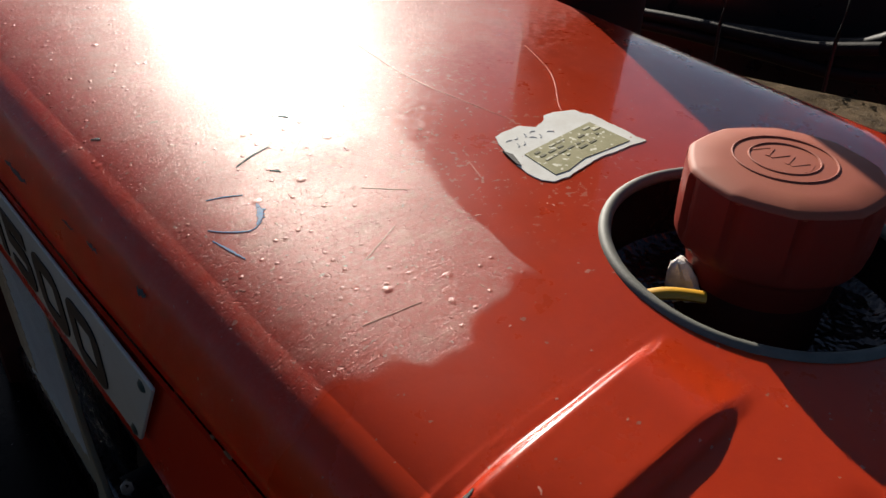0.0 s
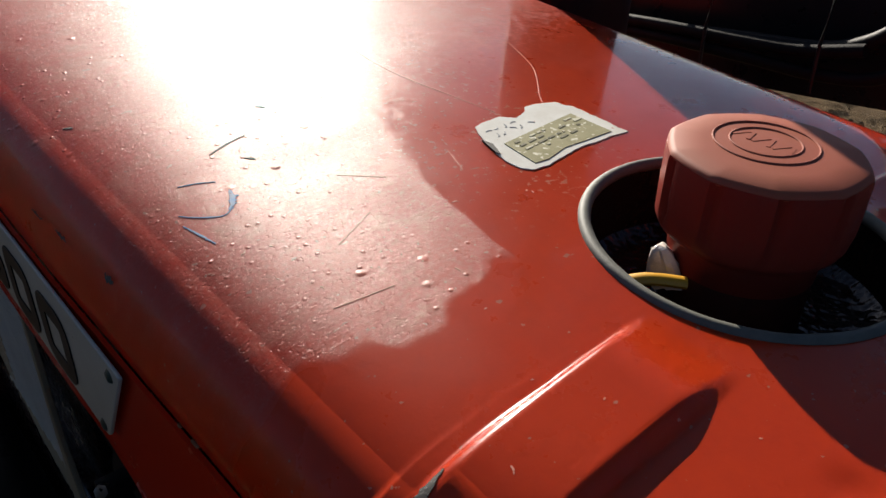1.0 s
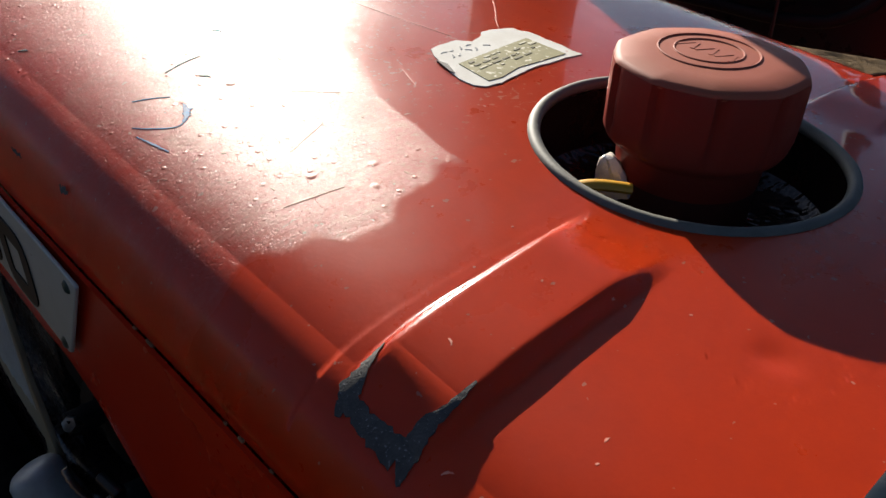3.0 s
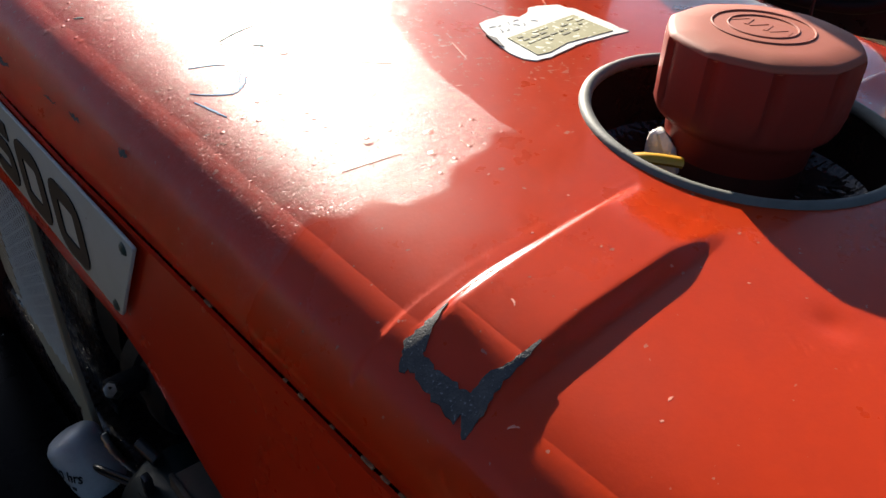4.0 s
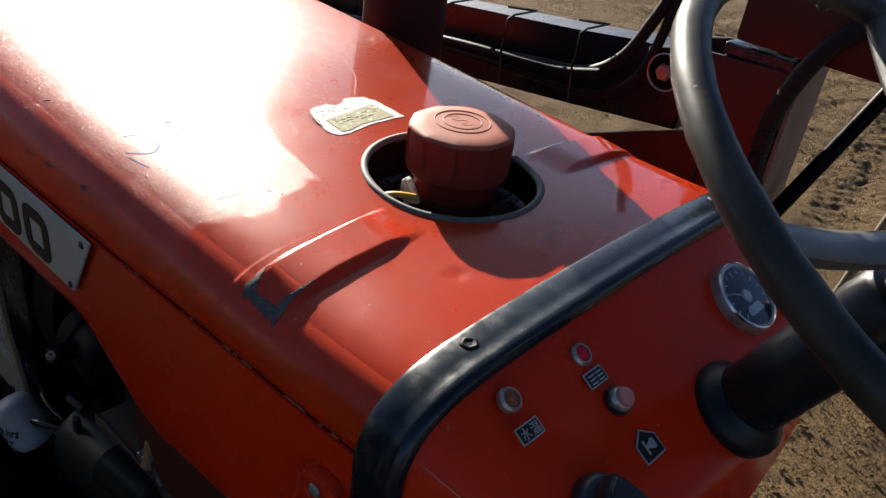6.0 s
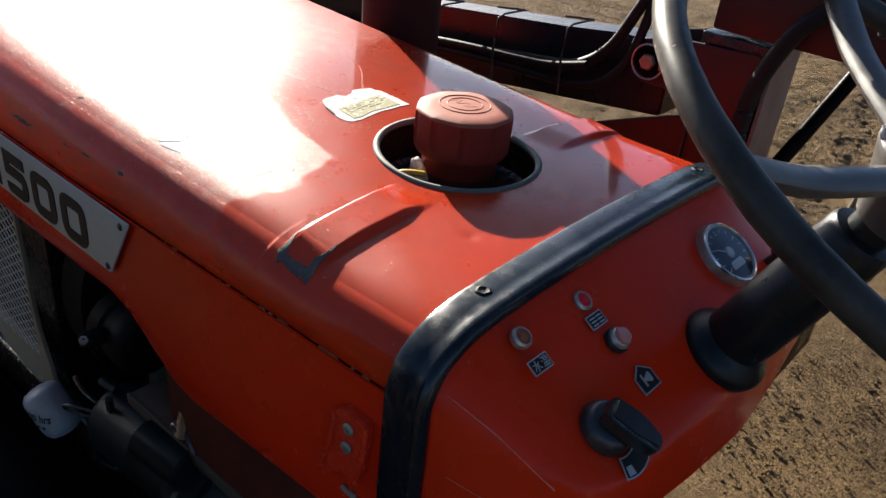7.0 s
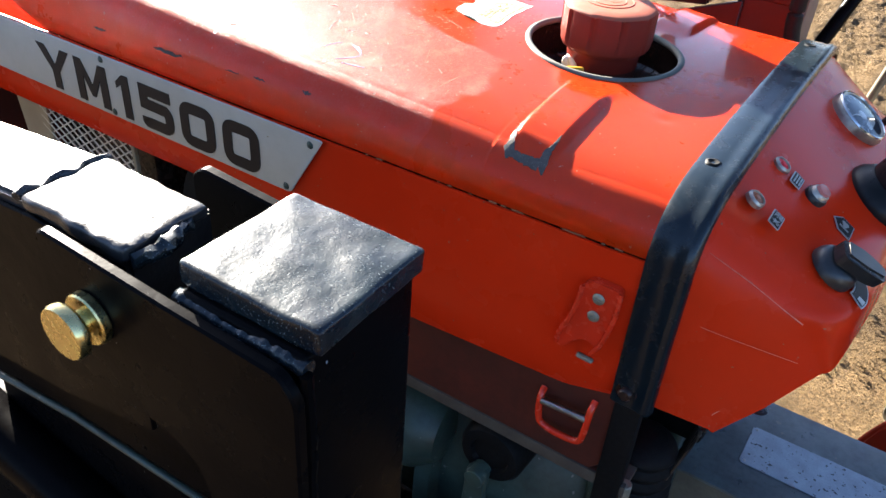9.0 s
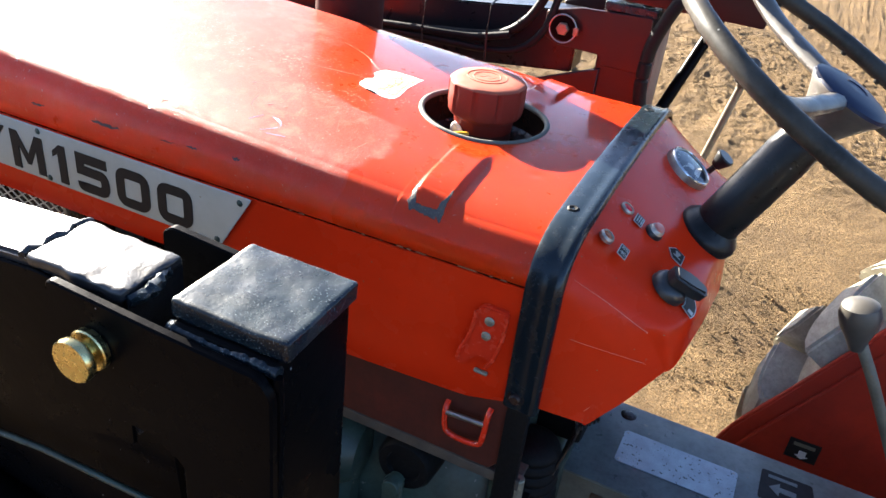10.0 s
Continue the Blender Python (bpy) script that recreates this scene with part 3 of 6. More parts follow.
def build_dash():
    """Front rim under the trim band, a soft ridge round the sloping panel, and the lower face under it."""
    half = [(a, CROWN - 0.003 + b) for a, b in build_section(44)][::-1]
    low = [(1.0, z) for z in np.linspace(0.848, CROWN - 0.003 - SEAM, 12)[:-1]]
    rim = [(a * 0.2495, z) for a, z in low + half]
    corner = next(k for k, (x, z) in enumerate(rim) if x < 0.2495 * 0.958)
    side_b = [Vector((-0.2515, -0.077, 0.854)), Vector((-0.233, -0.094, 0.908)), Vector((-0.2135, -0.107, 0.964))]
    top_b = smooth_line([(-0.2135, -0.107, 0.964), (-0.2035, -0.127, 0.969), (-0.180, -0.142, 0.970), (-0.12, -0.1475, 0.9690), (0, -0.150, 0.9675)], 8)
    side_d = [Vector((-0.2515, -0.077, 0.852)), Vector((-0.233, -0.106, 0.884)), Vector((-0.205, -0.134, 0.917))]
    top_d = smooth_line([(-0.205, -0.134, 0.917), (-0.195, -0.142, 0.921), (-0.15, -0.148, 0.921), (-0.08, -0.155, 0.917), (0, -0.160, 0.914)], 8)

    def at(line, f):
        k = f * (len(line) - 1)
        i = min(int(k), len(line) - 2)
        return line[i].lerp(line[i + 1], k - i)
    bm = bmesh.new()
    rows = []
    last = len(rim) - 1
    left = []
    for k, (x, z) in enumerate(rim):
        A = Vector((-x, -0.020, z))
        if k <= corner:
            f = k / corner
            B, D = at(side_b, f), at(side_d, f)
        else:
            f = (k - corner) / (last - corner)
            f = f ** 1.25
            B, D = at(top_b, f), at(top_d, f)
        line = [A.lerp(B, t) for t in np.linspace(0, 0.93, 14)]
        s0, e0 = A.lerp(B, 0.93), B.lerp(D, 0.25)
        line += [(1 - t) ** 2 * s0 + 2 * t * (1 - t) * B + t * t * e0 for t in (0.25, 0.5, 0.75, 1.0)]
        line += [B.lerp(D, t) for t in (0.5, 0.75, 1.0)]
        line += [D + Vector((-D.x * 0.01, 0.003, -0.002)), D + Vector((-D.x * 0.03, 0.012, -0.001))]
        left.append(line)
    right = [[Vector((-p.x, p.y, p.z)) for p in line] for line in left[:-1]][::-1]
    for line in left + right:
        rows.append([bm.verts.new(p) for p in line])
    for a, b in zip(rows, rows[1:]):
        for i in range(len(a) - 1):
            bm.faces.new((a[i], a[i + 1], b[i + 1], b[i]))
    bmesh.ops.recalc_face_normals(bm, faces=bm.faces)
    return part("dash", bm, red_paint, tractor, "red sheet-metal dash panel with switches and a gauge", angle=60)


dash = build_dash()

# Pink shared by the real scratch and the painted edge highlights.
scrape_highlight_pink = material("pink for scrapes and edge highlights", (0.70, 0.20, 0.12), 0.55, vary=(0.5, 0.08, 0.04), vary_scale=200, vary_amount=0.7)
part("scratch", tube(smooth_line([(-0.2452, -0.040, 0.946), (-0.2403, -0.057, 0.9425), (-0.2344, -0.076, 0.939), (-0.2263, -0.097, 0.934), (-0.2155, -0.116, 0.927)], 6), 0.00032, 6, False, lambda k: 0.6 + 0.8 * abs(noise.noise((k * 0.7, 5, 0)))), scrape_highlight_pink, dash)
# Thin pale lines that paint the sheen on the dash's edges.
part("edge_highlight", tube(smooth_line([(-0.2425, -0.030, 1.0130), (-0.2340, -0.048, 1.0010), (-0.2253, -0.067, 0.9883), (-0.2180, -0.090, 0.9735), (-0.2128, -0.1085, 0.9622)], 8), 0.0011, 8, False, lambda k: 0.25 + 0.75 * min(1.0, k / 26) * (1 + 0.3 * noise.noise((k * 0.5, 2, 0))), 0.5), scrape_highlight_pink, dash, "pale painted highlight along the dash crease")
part("edge_highlight", tube(smooth_line([(-0.2202, -0.1075, 0.927), (-0.2292, -0.098, 0.908), (-0.2390, -0.086, 0.887), (-0.2482, -0.0715, 0.867)], 8), 0.0005, 6, False, lambda k: 0.5 + 0.8 * abs(noise.noise((k * 0.6, 8, 0)))), scrape_highlight_pink, dash)

# steering column and wheel
COL_P = dash_point(0.0, -0.126)
COL_D = Vector((0, -0.43, 0.903)).normalized()
column = part("steering_column", merge(
    lathe([(0.0370, -0.004), (0.0385, 0.003), (0.0370, 0.009), (0.0325, 0.014), (0.0280, 0.020), (0.0262, 0.020)], 32, COL_P, COL_D),
    lathe([(0.0270, 0.0), (0.0270, 0.135), (0.0262, 0.137), (0.0262, 0.152), (0.024, 0.156), (0.016, 0.157), (0.016, 0.2)], 32, COL_P, COL_D)), column_black, tractor, "black steering column with a rubber collar")
WHEEL_C = COL_P + COL_D * 0.219
RIM_C, RIM_D, RIM_R = Vector((0.0086, -0.2142, 1.1796)), Vector((0.015, -0.455, 0.890)).normalized(), 0.207
rim_m = Matrix.Translation(RIM_C) @ Matrix((Vector((1, 0, 0)), RIM_D.cross(Vector((1, 0, 0))), RIM_D)).transposed().to_4x4()
wheel_m = Matrix.Translation(WHEEL_C) @ Matrix((Vector((1, 0, 0)), COL_D.cross(Vector((1, 0, 0))), COL_D)).transposed().to_4x4()


def build_wheel():
    w = empty("steering_wheel")
    w.parent = tractor
    n = 120
    R = RIM_R
    ring = [rim_m @ Vector((R * math.cos(2 * math.pi * k / n), R * math.sin(2 * math.pi * k / n), 0)) for k in range(n)]
    part("rim", tube(ring, 0.0105, 14, True, lambda k: 1 + 0.03 * (k % 4 == 0)), wheel_grey, w)
    for k in range(24):
        a = 2 * math.pi * k / 24
        c = rim_m @ Vector(((R - 0.003) * math.cos(a), (R - 0.003) * math.sin(a), -0.0095))
        part("grip_bump", lathe([(0, -0.0035), (0.003, -0.0028), (0.005, 0.0), (0.005, 0.003)], 10, c, RIM_D), wheel_grey, w)
    for a in (46, 161, 280):
        r = radians(a)
        d = Vector((math.cos(r), math.sin(r), 0))
        line = smooth_line([wheel_m @ (d * 0.02 + Vector((0, 0, -0.004))), wheel_m @ (d * 0.06 + Vector((0, 0, -0.006))), (wheel_m @ (d * 0.13 + Vector((0, 0, -0.010)))).lerp(rim_m @ (d * 0.142 + Vector((0, 0, -0.006))), 0.5), rim_m @ (d * (RIM_R - 0.002))], 6)
        part("spoke", tube(line, 0.0125, 12, False, None, 0.7), worn_hub, w)
    hub = part("hub", lathe([(0.020, -0.05), (0.030, -0.03), (0.040, -0.012), (0.045, -0.004), (0.045, 0.000), (0.042, 0.003)], 36, WHEEL_C, COL_D), worn_hub, w, "worn grey-brown wheel hub")
    part("hub_cap", lathe([(0, 0.0085), (0.012, 0.0080), (0.013, 0.0092), (0.030, 0.0078), (0.040, 0.0052), (0.045, 0.0025), (0.046, -0.001)], 40, WHEEL_C, COL_D), cap_blue, w, "blue-black domed centre cap")
    return w


build_wheel()

# ---- fuel filler ----
def build_filler():
    n = 64
    ring = []
    for k in range(n):
        a = 2 * math.pi * k / n
        x, y = HOLE[0] + (HOLE_R + 0.0005) * math.cos(a), HOLE[1] + (HOLE_R + 0.0005) * math.sin(a)
        ring.append((x, y, hood_z(x, y) - 0.001))
    start = int(n * 0.02)
    gap = ring[start:] + ring[:start - 1]
    part("rubber_edging", tube(gap, 0.0036, 10, False, lambda k: 1 + 0.07 * noise.noise((k * 0.4, 0, 0))), ring_rubber, tractor, "weathered grey-green rubber edging round the filler opening")
    part("filler_well", lathe([(0.0, -0.042), (0.05, -0.042), (0.072, -0.040), (0.079, -0.034), (0.082, -0.010), (0.0825, 0.0)], 48, (HOLE[0], HOLE[1], crown(HOLE[1]) - 0.003)), wet_grime, tractor, "wet black filler well")
    c = Vector((0.008, 0.1775, 0.0040))
    cap = empty("fuel_cap")
    cap.parent = tractor

    def facet(a, r, h):
        u = ((a * 10 / (2 * math.pi)) % 1.0 - 0.5) * 2 * math.pi / 10
        flat = math.cos(math.pi / 10) / math.cos(u)
        return r * (0.45 + 0.55 * flat) * 1.015

    def grooves(a, r, h):
        u = (a * 10 / (2 * math.pi)) % 1.0
        g = smoothstep(0.0, 0.06, u) * (1 - smoothstep(0.14, 0.20, u))
        return facet(a, r, h) * (1 - 0.05 * g) if 1.058 < h < 1.0885 else facet(a, r, h) if h > 1.0885 else r
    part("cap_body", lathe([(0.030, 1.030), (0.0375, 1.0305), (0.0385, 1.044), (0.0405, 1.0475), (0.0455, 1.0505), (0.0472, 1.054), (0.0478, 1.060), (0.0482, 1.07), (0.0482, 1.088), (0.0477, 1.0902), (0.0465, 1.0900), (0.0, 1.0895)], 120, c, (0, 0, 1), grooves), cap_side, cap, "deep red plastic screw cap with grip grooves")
    part("cap_top", lathe([(0.0470, 1.0890), (0.0476, 1.0904), (0.0470, 1.0917), (0.0445, 1.0932), (0.03, 1.0940), (0.0, 1.0944)], 120, c, (0, 0, 1), facet), cap_plastic, cap, "paler red top of the cap")
    part("filler_neck", lathe([(0.037, 1.0), (0.037, 1.03), (0.0355, 1.036), (0.0355, 1.046)], 40, c), maroon, cap)
    rot = Matrix.Translation((0.0120, 0.1815, c.z + 1.0941)) @ pose(0, 0, 0, 0, 0, -93)
    for r in (0.0252, 0.0172):
        ring = [rot @ Vector((r * math.cos(2 * math.pi * k / 60), r * math.sin(2 * math.pi * k / 60), 0.0001)) for k in range(60)]
        part("emblem_ring", tube(ring, 0.0006, 8, True), cap_plastic, cap)
    for k in range(12):
        # plain slanting bars in place of the raised name
        x = (k - 5.5) * 0.0056
        lean = 0.0020 if k % 2 else -0.0014
        h = 0.0050 - 0.0006 * abs(k - 5.5) / 6
        part("emblem_bar", stroke([(x - lean, -h), (x + lean, h)], 0.0019, 0.0011, rot @ Matrix.Translation((0, 0, -0.0006 - 0.0022 * (abs(x) / 0.031) ** 3))), cap_plastic, cap)


build_filler()

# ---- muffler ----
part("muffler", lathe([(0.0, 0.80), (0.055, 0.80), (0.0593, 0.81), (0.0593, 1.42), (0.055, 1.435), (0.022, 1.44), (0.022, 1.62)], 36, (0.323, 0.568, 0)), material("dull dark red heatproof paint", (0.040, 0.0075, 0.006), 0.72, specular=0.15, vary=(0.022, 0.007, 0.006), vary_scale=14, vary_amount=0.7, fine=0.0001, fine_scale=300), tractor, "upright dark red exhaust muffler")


# ---- filler well contents ----
yellow_tab = material("yellow plastic", (0.62, 0.32, 0.02), 0.4, vary=(0.5, 0.25, 0.02), vary_scale=60, vary_amount=0.4)
pale_film = material("creased pale film", (0.80, 0.72, 0.66), 0.25, vary=(0.5, 0.45, 0.4), vary_scale=90, vary_amount=0.5, bump=0.0015, bump_scale=160)
part("drain_tab", tube(smooth_line([(-0.064, 0.196, 1.040), (-0.057, 0.191, 1.0412), (-0.050, 0.185, 1.041), (-0.042, 0.177, 1.040)], 5), 0.0040, 10, False, None, 0.7), yellow_tab, tractor, "yellow plastic tab in the filler well")
tether = lathe([(0.0, 0.014), (0.0035, 0.0125), (0.006, 0.007), (0.0075, 0.0), (0.008, -0.010)], 16, (-0.029, 0.197, 1.034), (-0.3, 0.3, 1), lambda a, r, h: r * (1 + 0.25 * math.sin(3 * a) + 0.12 * math.sin(7 * a + h * 200)))
part("cap_tether", tether, pale_film, tractor, "crumpled pale film at the cap's neck")
for k in range(9):
    a = radians(200 + 37 * k)
    r = 0.058 + 0.012 * ((k * 7) % 3) / 2
    p = Vector((HOLE[0] + r * math.cos(a), HOLE[1] + r * math.sin(a), 0.998))
    part("crease", tube(smooth_line([p, p + Vector((0.008, 0.004 * (-1) ** k, 0.0015)), p + Vector((0.015, -0.003 * (-1) ** k, 0))], 4), 0.0022, 8, False, None, 0.7), oily_black, tractor)

# ---- marks on the paint ----
bare_metal = material("dark bare steel", (0.058, 0.053, 0.048), 0.75, vary=(0.018, 0.018, 0.018), vary_scale=200, vary_amount=0.9, bump=0.0005, bump_scale=900, spots=(0.14, 0.14, 0.135), spot_scale=900, spot_cut=0.66)
blue_crayon = material("blue wax crayon", (0.10, 0.27, 0.50), 0.7, specular=0.3, vary=(0.40, 0.34, 0.40), vary_scale=150, vary_amount=0.6)
scratch_pale = material("pale scratched paint", (0.66, 0.17, 0.10), 0.5, vary=(0.7, 0.34, 0.24), vary_scale=300, vary_amount=0.5)
paper = material("torn paper label", (0.62, 0.62, 0.58), 0.8, specular=0.2, vary=(0.45, 0.42, 0.36), vary_scale=60, vary_amount=0.5, spots=(0.35, 0.12, 0.07), spot_scale=180, spot_cut=0.72)
olive_print = material("olive gold print", (0.20, 0.185, 0.08), 0.75, specular=0.25, vary=(0.34, 0.31, 0.17), vary_scale=90, vary_amount=0.6, spots=(0.6, 0.58, 0.45), spot_scale=260, spot_cut=0.62)
pale_print = material("pale print", (0.42, 0.40, 0.27), 0.7)
dark_print = material("dark olive print", (0.085, 0.078, 0.025), 0.7)
faint_print = material("faint grey print", (0.36, 0.37, 0.38), 0.8)


def drape(poly, lift, mat, name, parent, label="", cuts=3):
    """A thin patch, given in plan, laid on the hood."""
    bm = bmesh.new()
    bm.faces.new([bm.verts.new((x, y, 0)) for x, y in poly])
    bmesh.ops.triangulate(bm, faces=bm.faces[:])
    for _ in range(cuts):
        bmesh.ops.subdivide_edges(bm, edges=[e for e in bm.edges if e.calc_length() > 0.003], cuts=1)
        bmesh.ops.triangulate(bm, faces=bm.faces[:])
    for v in bm.verts:
        v.co.z = hood_z(v.co.x, v.co.y) + lift
    rim = [e for e in bm.edges if e.is_boundary]
    made = bmesh.ops.extrude_edge_only(bm, edges=rim)
    for v in made["geom"]:
        if isinstance(v, bmesh.types.BMVert):
            v.co.z -= lift + 0.0006
    ob = part(name, bm, mat, parent, label)
    return ob


def ribbon(points, widths, rag=0.25, steps=6, seed=0):
    """The outline in plan of a line with changing width and ragged edges."""
    pts = smooth_line([(x, y, 0) for x, y in points], steps)
    ws = np.interp(np.linspace(0, 1, len(pts)), np.linspace(0, 1, len(widths)), widths)
    a, b = [], []
    for k, p in enumerate(pts):
        d = (pts[min(k + 1, len(pts) - 1)] - pts[max(k - 1, 0)]).normalized()
        side = Vector((-d.y, d.x, 0))
        wa = ws[k] * (1 + rag * 2 * noise.noise((k * 0.7, seed, 0)))
        wb = ws[k] * (1 + rag * 2 * noise.noise((k * 0.7, seed, 9)))
        a.append(tuple((p + side * wa).xy))
        b.append(tuple((p - side * wb).xy))
    return a + b[::-1]


drape(ribbon([(-0.214, 0.1585), (-0.224, 0.1575), (-0.231, 0.156), (-0.239, 0.1535)], [0.0004, 0.0024, 0.0046, 0.0012], 0.3, 6, 1), 0.0005, bare_metal, "paint_chip", hood, "dark bare metal where the paint has chipped")
drape(ribbon([(-0.2335, 0.157), (-0.2345, 0.147), (-0.2350, 0.137), (-0.2345, 0.125)], [0.0030, 0.0030, 0.0036, 0.0046], 0.3, 6, 3), 0.00055, bare_metal, "paint_chip", hood)
drape(ribbon([(-0.2405, 0.1185), (-0.234, 0.122), (-0.226, 0.1235), (-0.216, 0.1215), (-0.204, 0.1215)], [0.0006, 0.0042, 0.0036, 0.0016, 0.0004], 0.3, 6, 5), 0.0006, bare_metal, "paint_chip", hood)
for k, (line, wide) in enumerate((
        (((-0.2020, 0.3850), (-0.1930, 0.3810), (-0.1850, 0.3760)), 0.0003),
        (((-0.1830, 0.3650), (-0.1850, 0.3570), (-0.1890, 0.3500)), 0.0017),
        (((-0.1840, 0.3630), (-0.1880, 0.3530), (-0.1920, 0.3480)), 0.0010),
        (((-0.1890, 0.3490), (-0.1970, 0.3460), (-0.2070, 0.3540), (-0.2130, 0.3620)), 0.0004),
        (((-0.2150, 0.3530), (-0.2120, 0.3390), (-0.2100, 0.3290)), 0.0006))):
    drape(ribbon(line, [0.0002, wide, wide * 0.4], 0.8, 9, 60 + k), 0.00025, blue_crayon, "crayon_mark", hood, "blue crayon stroke" if k == 0 else "")
drape(ribbon([(-0.1740, 0.4030), (-0.1610, 0.4080), (-0.1480, 0.4110)], [0.0002, 0.0005, 0.0002], 0.5, 8, 15), 0.0003, bare_metal, "scratch", hood)
for k, (x, y) in enumerate(((-0.2210, 0.4900), (-0.1220, 0.4380), (-0.1590, 0.3860))):
    drape(ribbon([(x - 0.002, y + 0.002), (x + 0.001, y - 0.001), (x + 0.002, y - 0.003)], [0.0003, 0.0009, 0.0003], 0.4, 4, 20 + k), 0.0003, bare_metal, "paint_chip", hood)
for k, line in enumerate((((0.0953, 0.4403), (0.0717, 0.3907), (0.0365, 0.3505), (0.0280, 0.3351)), ((-0.0171, 0.5046), (-0.0209, 0.4350), (-0.0063, 0.3492)), ((-0.0725, 0.3060), (-0.0645, 0.3281)),
                          ((-0.1669, 0.2888), (-0.1389, 0.3019)), ((-0.1314, 0.3418), (-0.1115, 0.3240)), ((-0.1943, 0.2527), (-0.1652, 0.2478)), ((-0.1434, 0.3938), (-0.1169, 0.4191)))):
    drape(ribbon(line, [0.0001, 0.00028, 0.00012], 0.5, 8, 40 + k), 0.0002, scratch_pale, "scratch", hood)
rng = random.Random(21)
for k in range(38):
    x, y = -0.235 + 0.20 * rng.random(), 0.03 + 0.32 * rng.random() ** 0.6
    if math.hypot(x - HOLE[0], y - HOLE[1]) < HOLE_R + 0.012:
        continue
    turn, size = rng.random() * 3.14, 0.0006 + 0.0014 * rng.random() ** 2
    dx, dy = size * math.cos(turn), size * math.sin(turn)
    drape(ribbon([(x - dx, y - dy), (x + 0.3 * dy, y - 0.3 * dx), (x + dx, y + dy)], [0.0001, 0.00045, 0.0002], 0.8, 3, 80 + k), 0.00015, scratch_pale, "scuff", hood, cuts=1)
label_poly = []
rng = random.Random(4)
corner = [(-0.0320, 0.3400), (-0.0230, 0.3420), (-0.0090, 0.3420), (-0.0020, 0.3350), (0.0100, 0.3390), (0.0150, 0.3440), (0.0230, 0.3440), (0.0390, 0.3390), (0.0400, 0.3320), (0.0440, 0.3280), (0.0440, 0.3130), (0.0450, 0.2990), (0.0440, 0.2910), (0.0450, 0.2840), (0.0310, 0.2850), (0.0160, 0.2850), (0.0040, 0.2860), (-0.0110, 0.2840), (-0.0300, 0.2810), (-0.0410, 0.2820), (-0.0460, 0.2880), (-0.0470, 0.2960), (-0.0450, 0.3080), (-0.0400, 0.3230), (-0.0370, 0.3310)]
for k, (x, y) in enumerate(corner):
    x1, y1 = corner[(k + 1) % len(corner)]
    for j in range(4):
        t = j / 4
        label_poly.append((x + (x1 - x) * t + 0.0007 * (rng.random() - 0.5), y + (y1 - y) * t + 0.0007 * (rng.random() - 0.5)))
sticker = drape(label_poly, 0.0006, paper, "sticker", tractor, "torn white paper label with an olive printed panel")
drape([(-0.0330, 0.3135), (0.0330, 0.3205), (0.0352, 0.2890), (0.0120, 0.2893), (-0.0060, 0.2900), (-0.0250, 0.2855), (-0.0350, 0.2865)], 0.0010, olive_print, "printed_panel", sticker)
for row in range(5):
    u = 0.06 + 0.10 * rng.random()
    while u < 0.90:
        w = 0.03 + 0.09 * rng.random()
        v = 0.16 + 0.155 * row
        if v < 0.78 - 0.2 * (u < 0.25) and rng.random() < 0.8:
            x, y = -0.0325 + 0.066 * u, 0.3135 + 0.007 * u - 0.029 * v
            drape([(x, y), (x + 0.066 * w, y + 0.007 * w), (x + 0.066 * w, y + 0.007 * w + 0.0016), (x, y + 0.0016)], 0.0013, dark_print if rng.random() < 0.6 else pale_print, "print_bar", sticker, cuts=1)
        u += w + 0.02 + 0.03 * rng.random()
for k in range(9):
    x, y = -0.031 + 0.0075 * (k % 5) + 0.003 * rng.random(), 0.3225 + 0.007 * (k // 5) + 0.0025 * rng.random() + 0.0006 * (k % 5)
    a = 3.14 * rng.random()
    dx, dy = 0.0022 * math.cos(a), 0.0022 * math.sin(a)
    drape(ribbon([(x - dx, y - dy), (x + 0.4 * dy, y - 0.4 * dx), (x + dx, y + dy)], [0.0002, 0.0004, 0.0002], 0.4, 3, k), 0.0009, faint_print, "print_bar", sticker, cuts=1)
drape([(-0.0410, 0.3240), (-0.0390, 0.3170), (-0.0440, 0.3050), (-0.0450, 0.3080)], 0.0012, letter_black, "torn_edge", sticker)


def side_patch(y, z, length, height, seed):
    """A worn patch on the rounded left shoulder of the hood."""
    bm = bmesh.new()
    rows = []
    for i in range(13):
        u = i / 12
        yy = y + (u - 0.5) * length
        h = height * math.sin(math.pi * min(1, max(0, u))) ** 0.6 * (0.7 + 0.6 * noise.noise((i * 0.6, seed, 0)))
        row = []
        for k in range(7):
            zz = z + (k / 6 - 0.5) * h + 0.002 * noise.noise((i * 0.5, seed, 4))
            share = float(np.interp(-zz, [-below(yy, p[1]) for p in SECTION_TABLE], [p[0] for p in SECTION_TABLE]))
            row.append(bm.verts.new((-share * half_width(yy) - 0.0006, yy, zz + 0.0004)))
        rows.append(row)
    for a, b in zip(rows, rows[1:]):
        for k in range(6):
            bm.faces.new((a[k], a[k + 1], b[k + 1], b[k]))
    part("paint_chip", bm, bare_metal, hood)


for args in ((0.552, 1.020, 0.045, 0.0055, 1), (0.425, 1.026, 0.016, 0.0028, 2), (0.366, 1.028, 0.011, 0.0045, 3), (0.66, 1.018, 0.022, 0.004, 4), (0.46, 1.024, 0.020, 0.0018, 5)):
    side_patch(*args)

# ---- name plate ----
PX = -0.2635


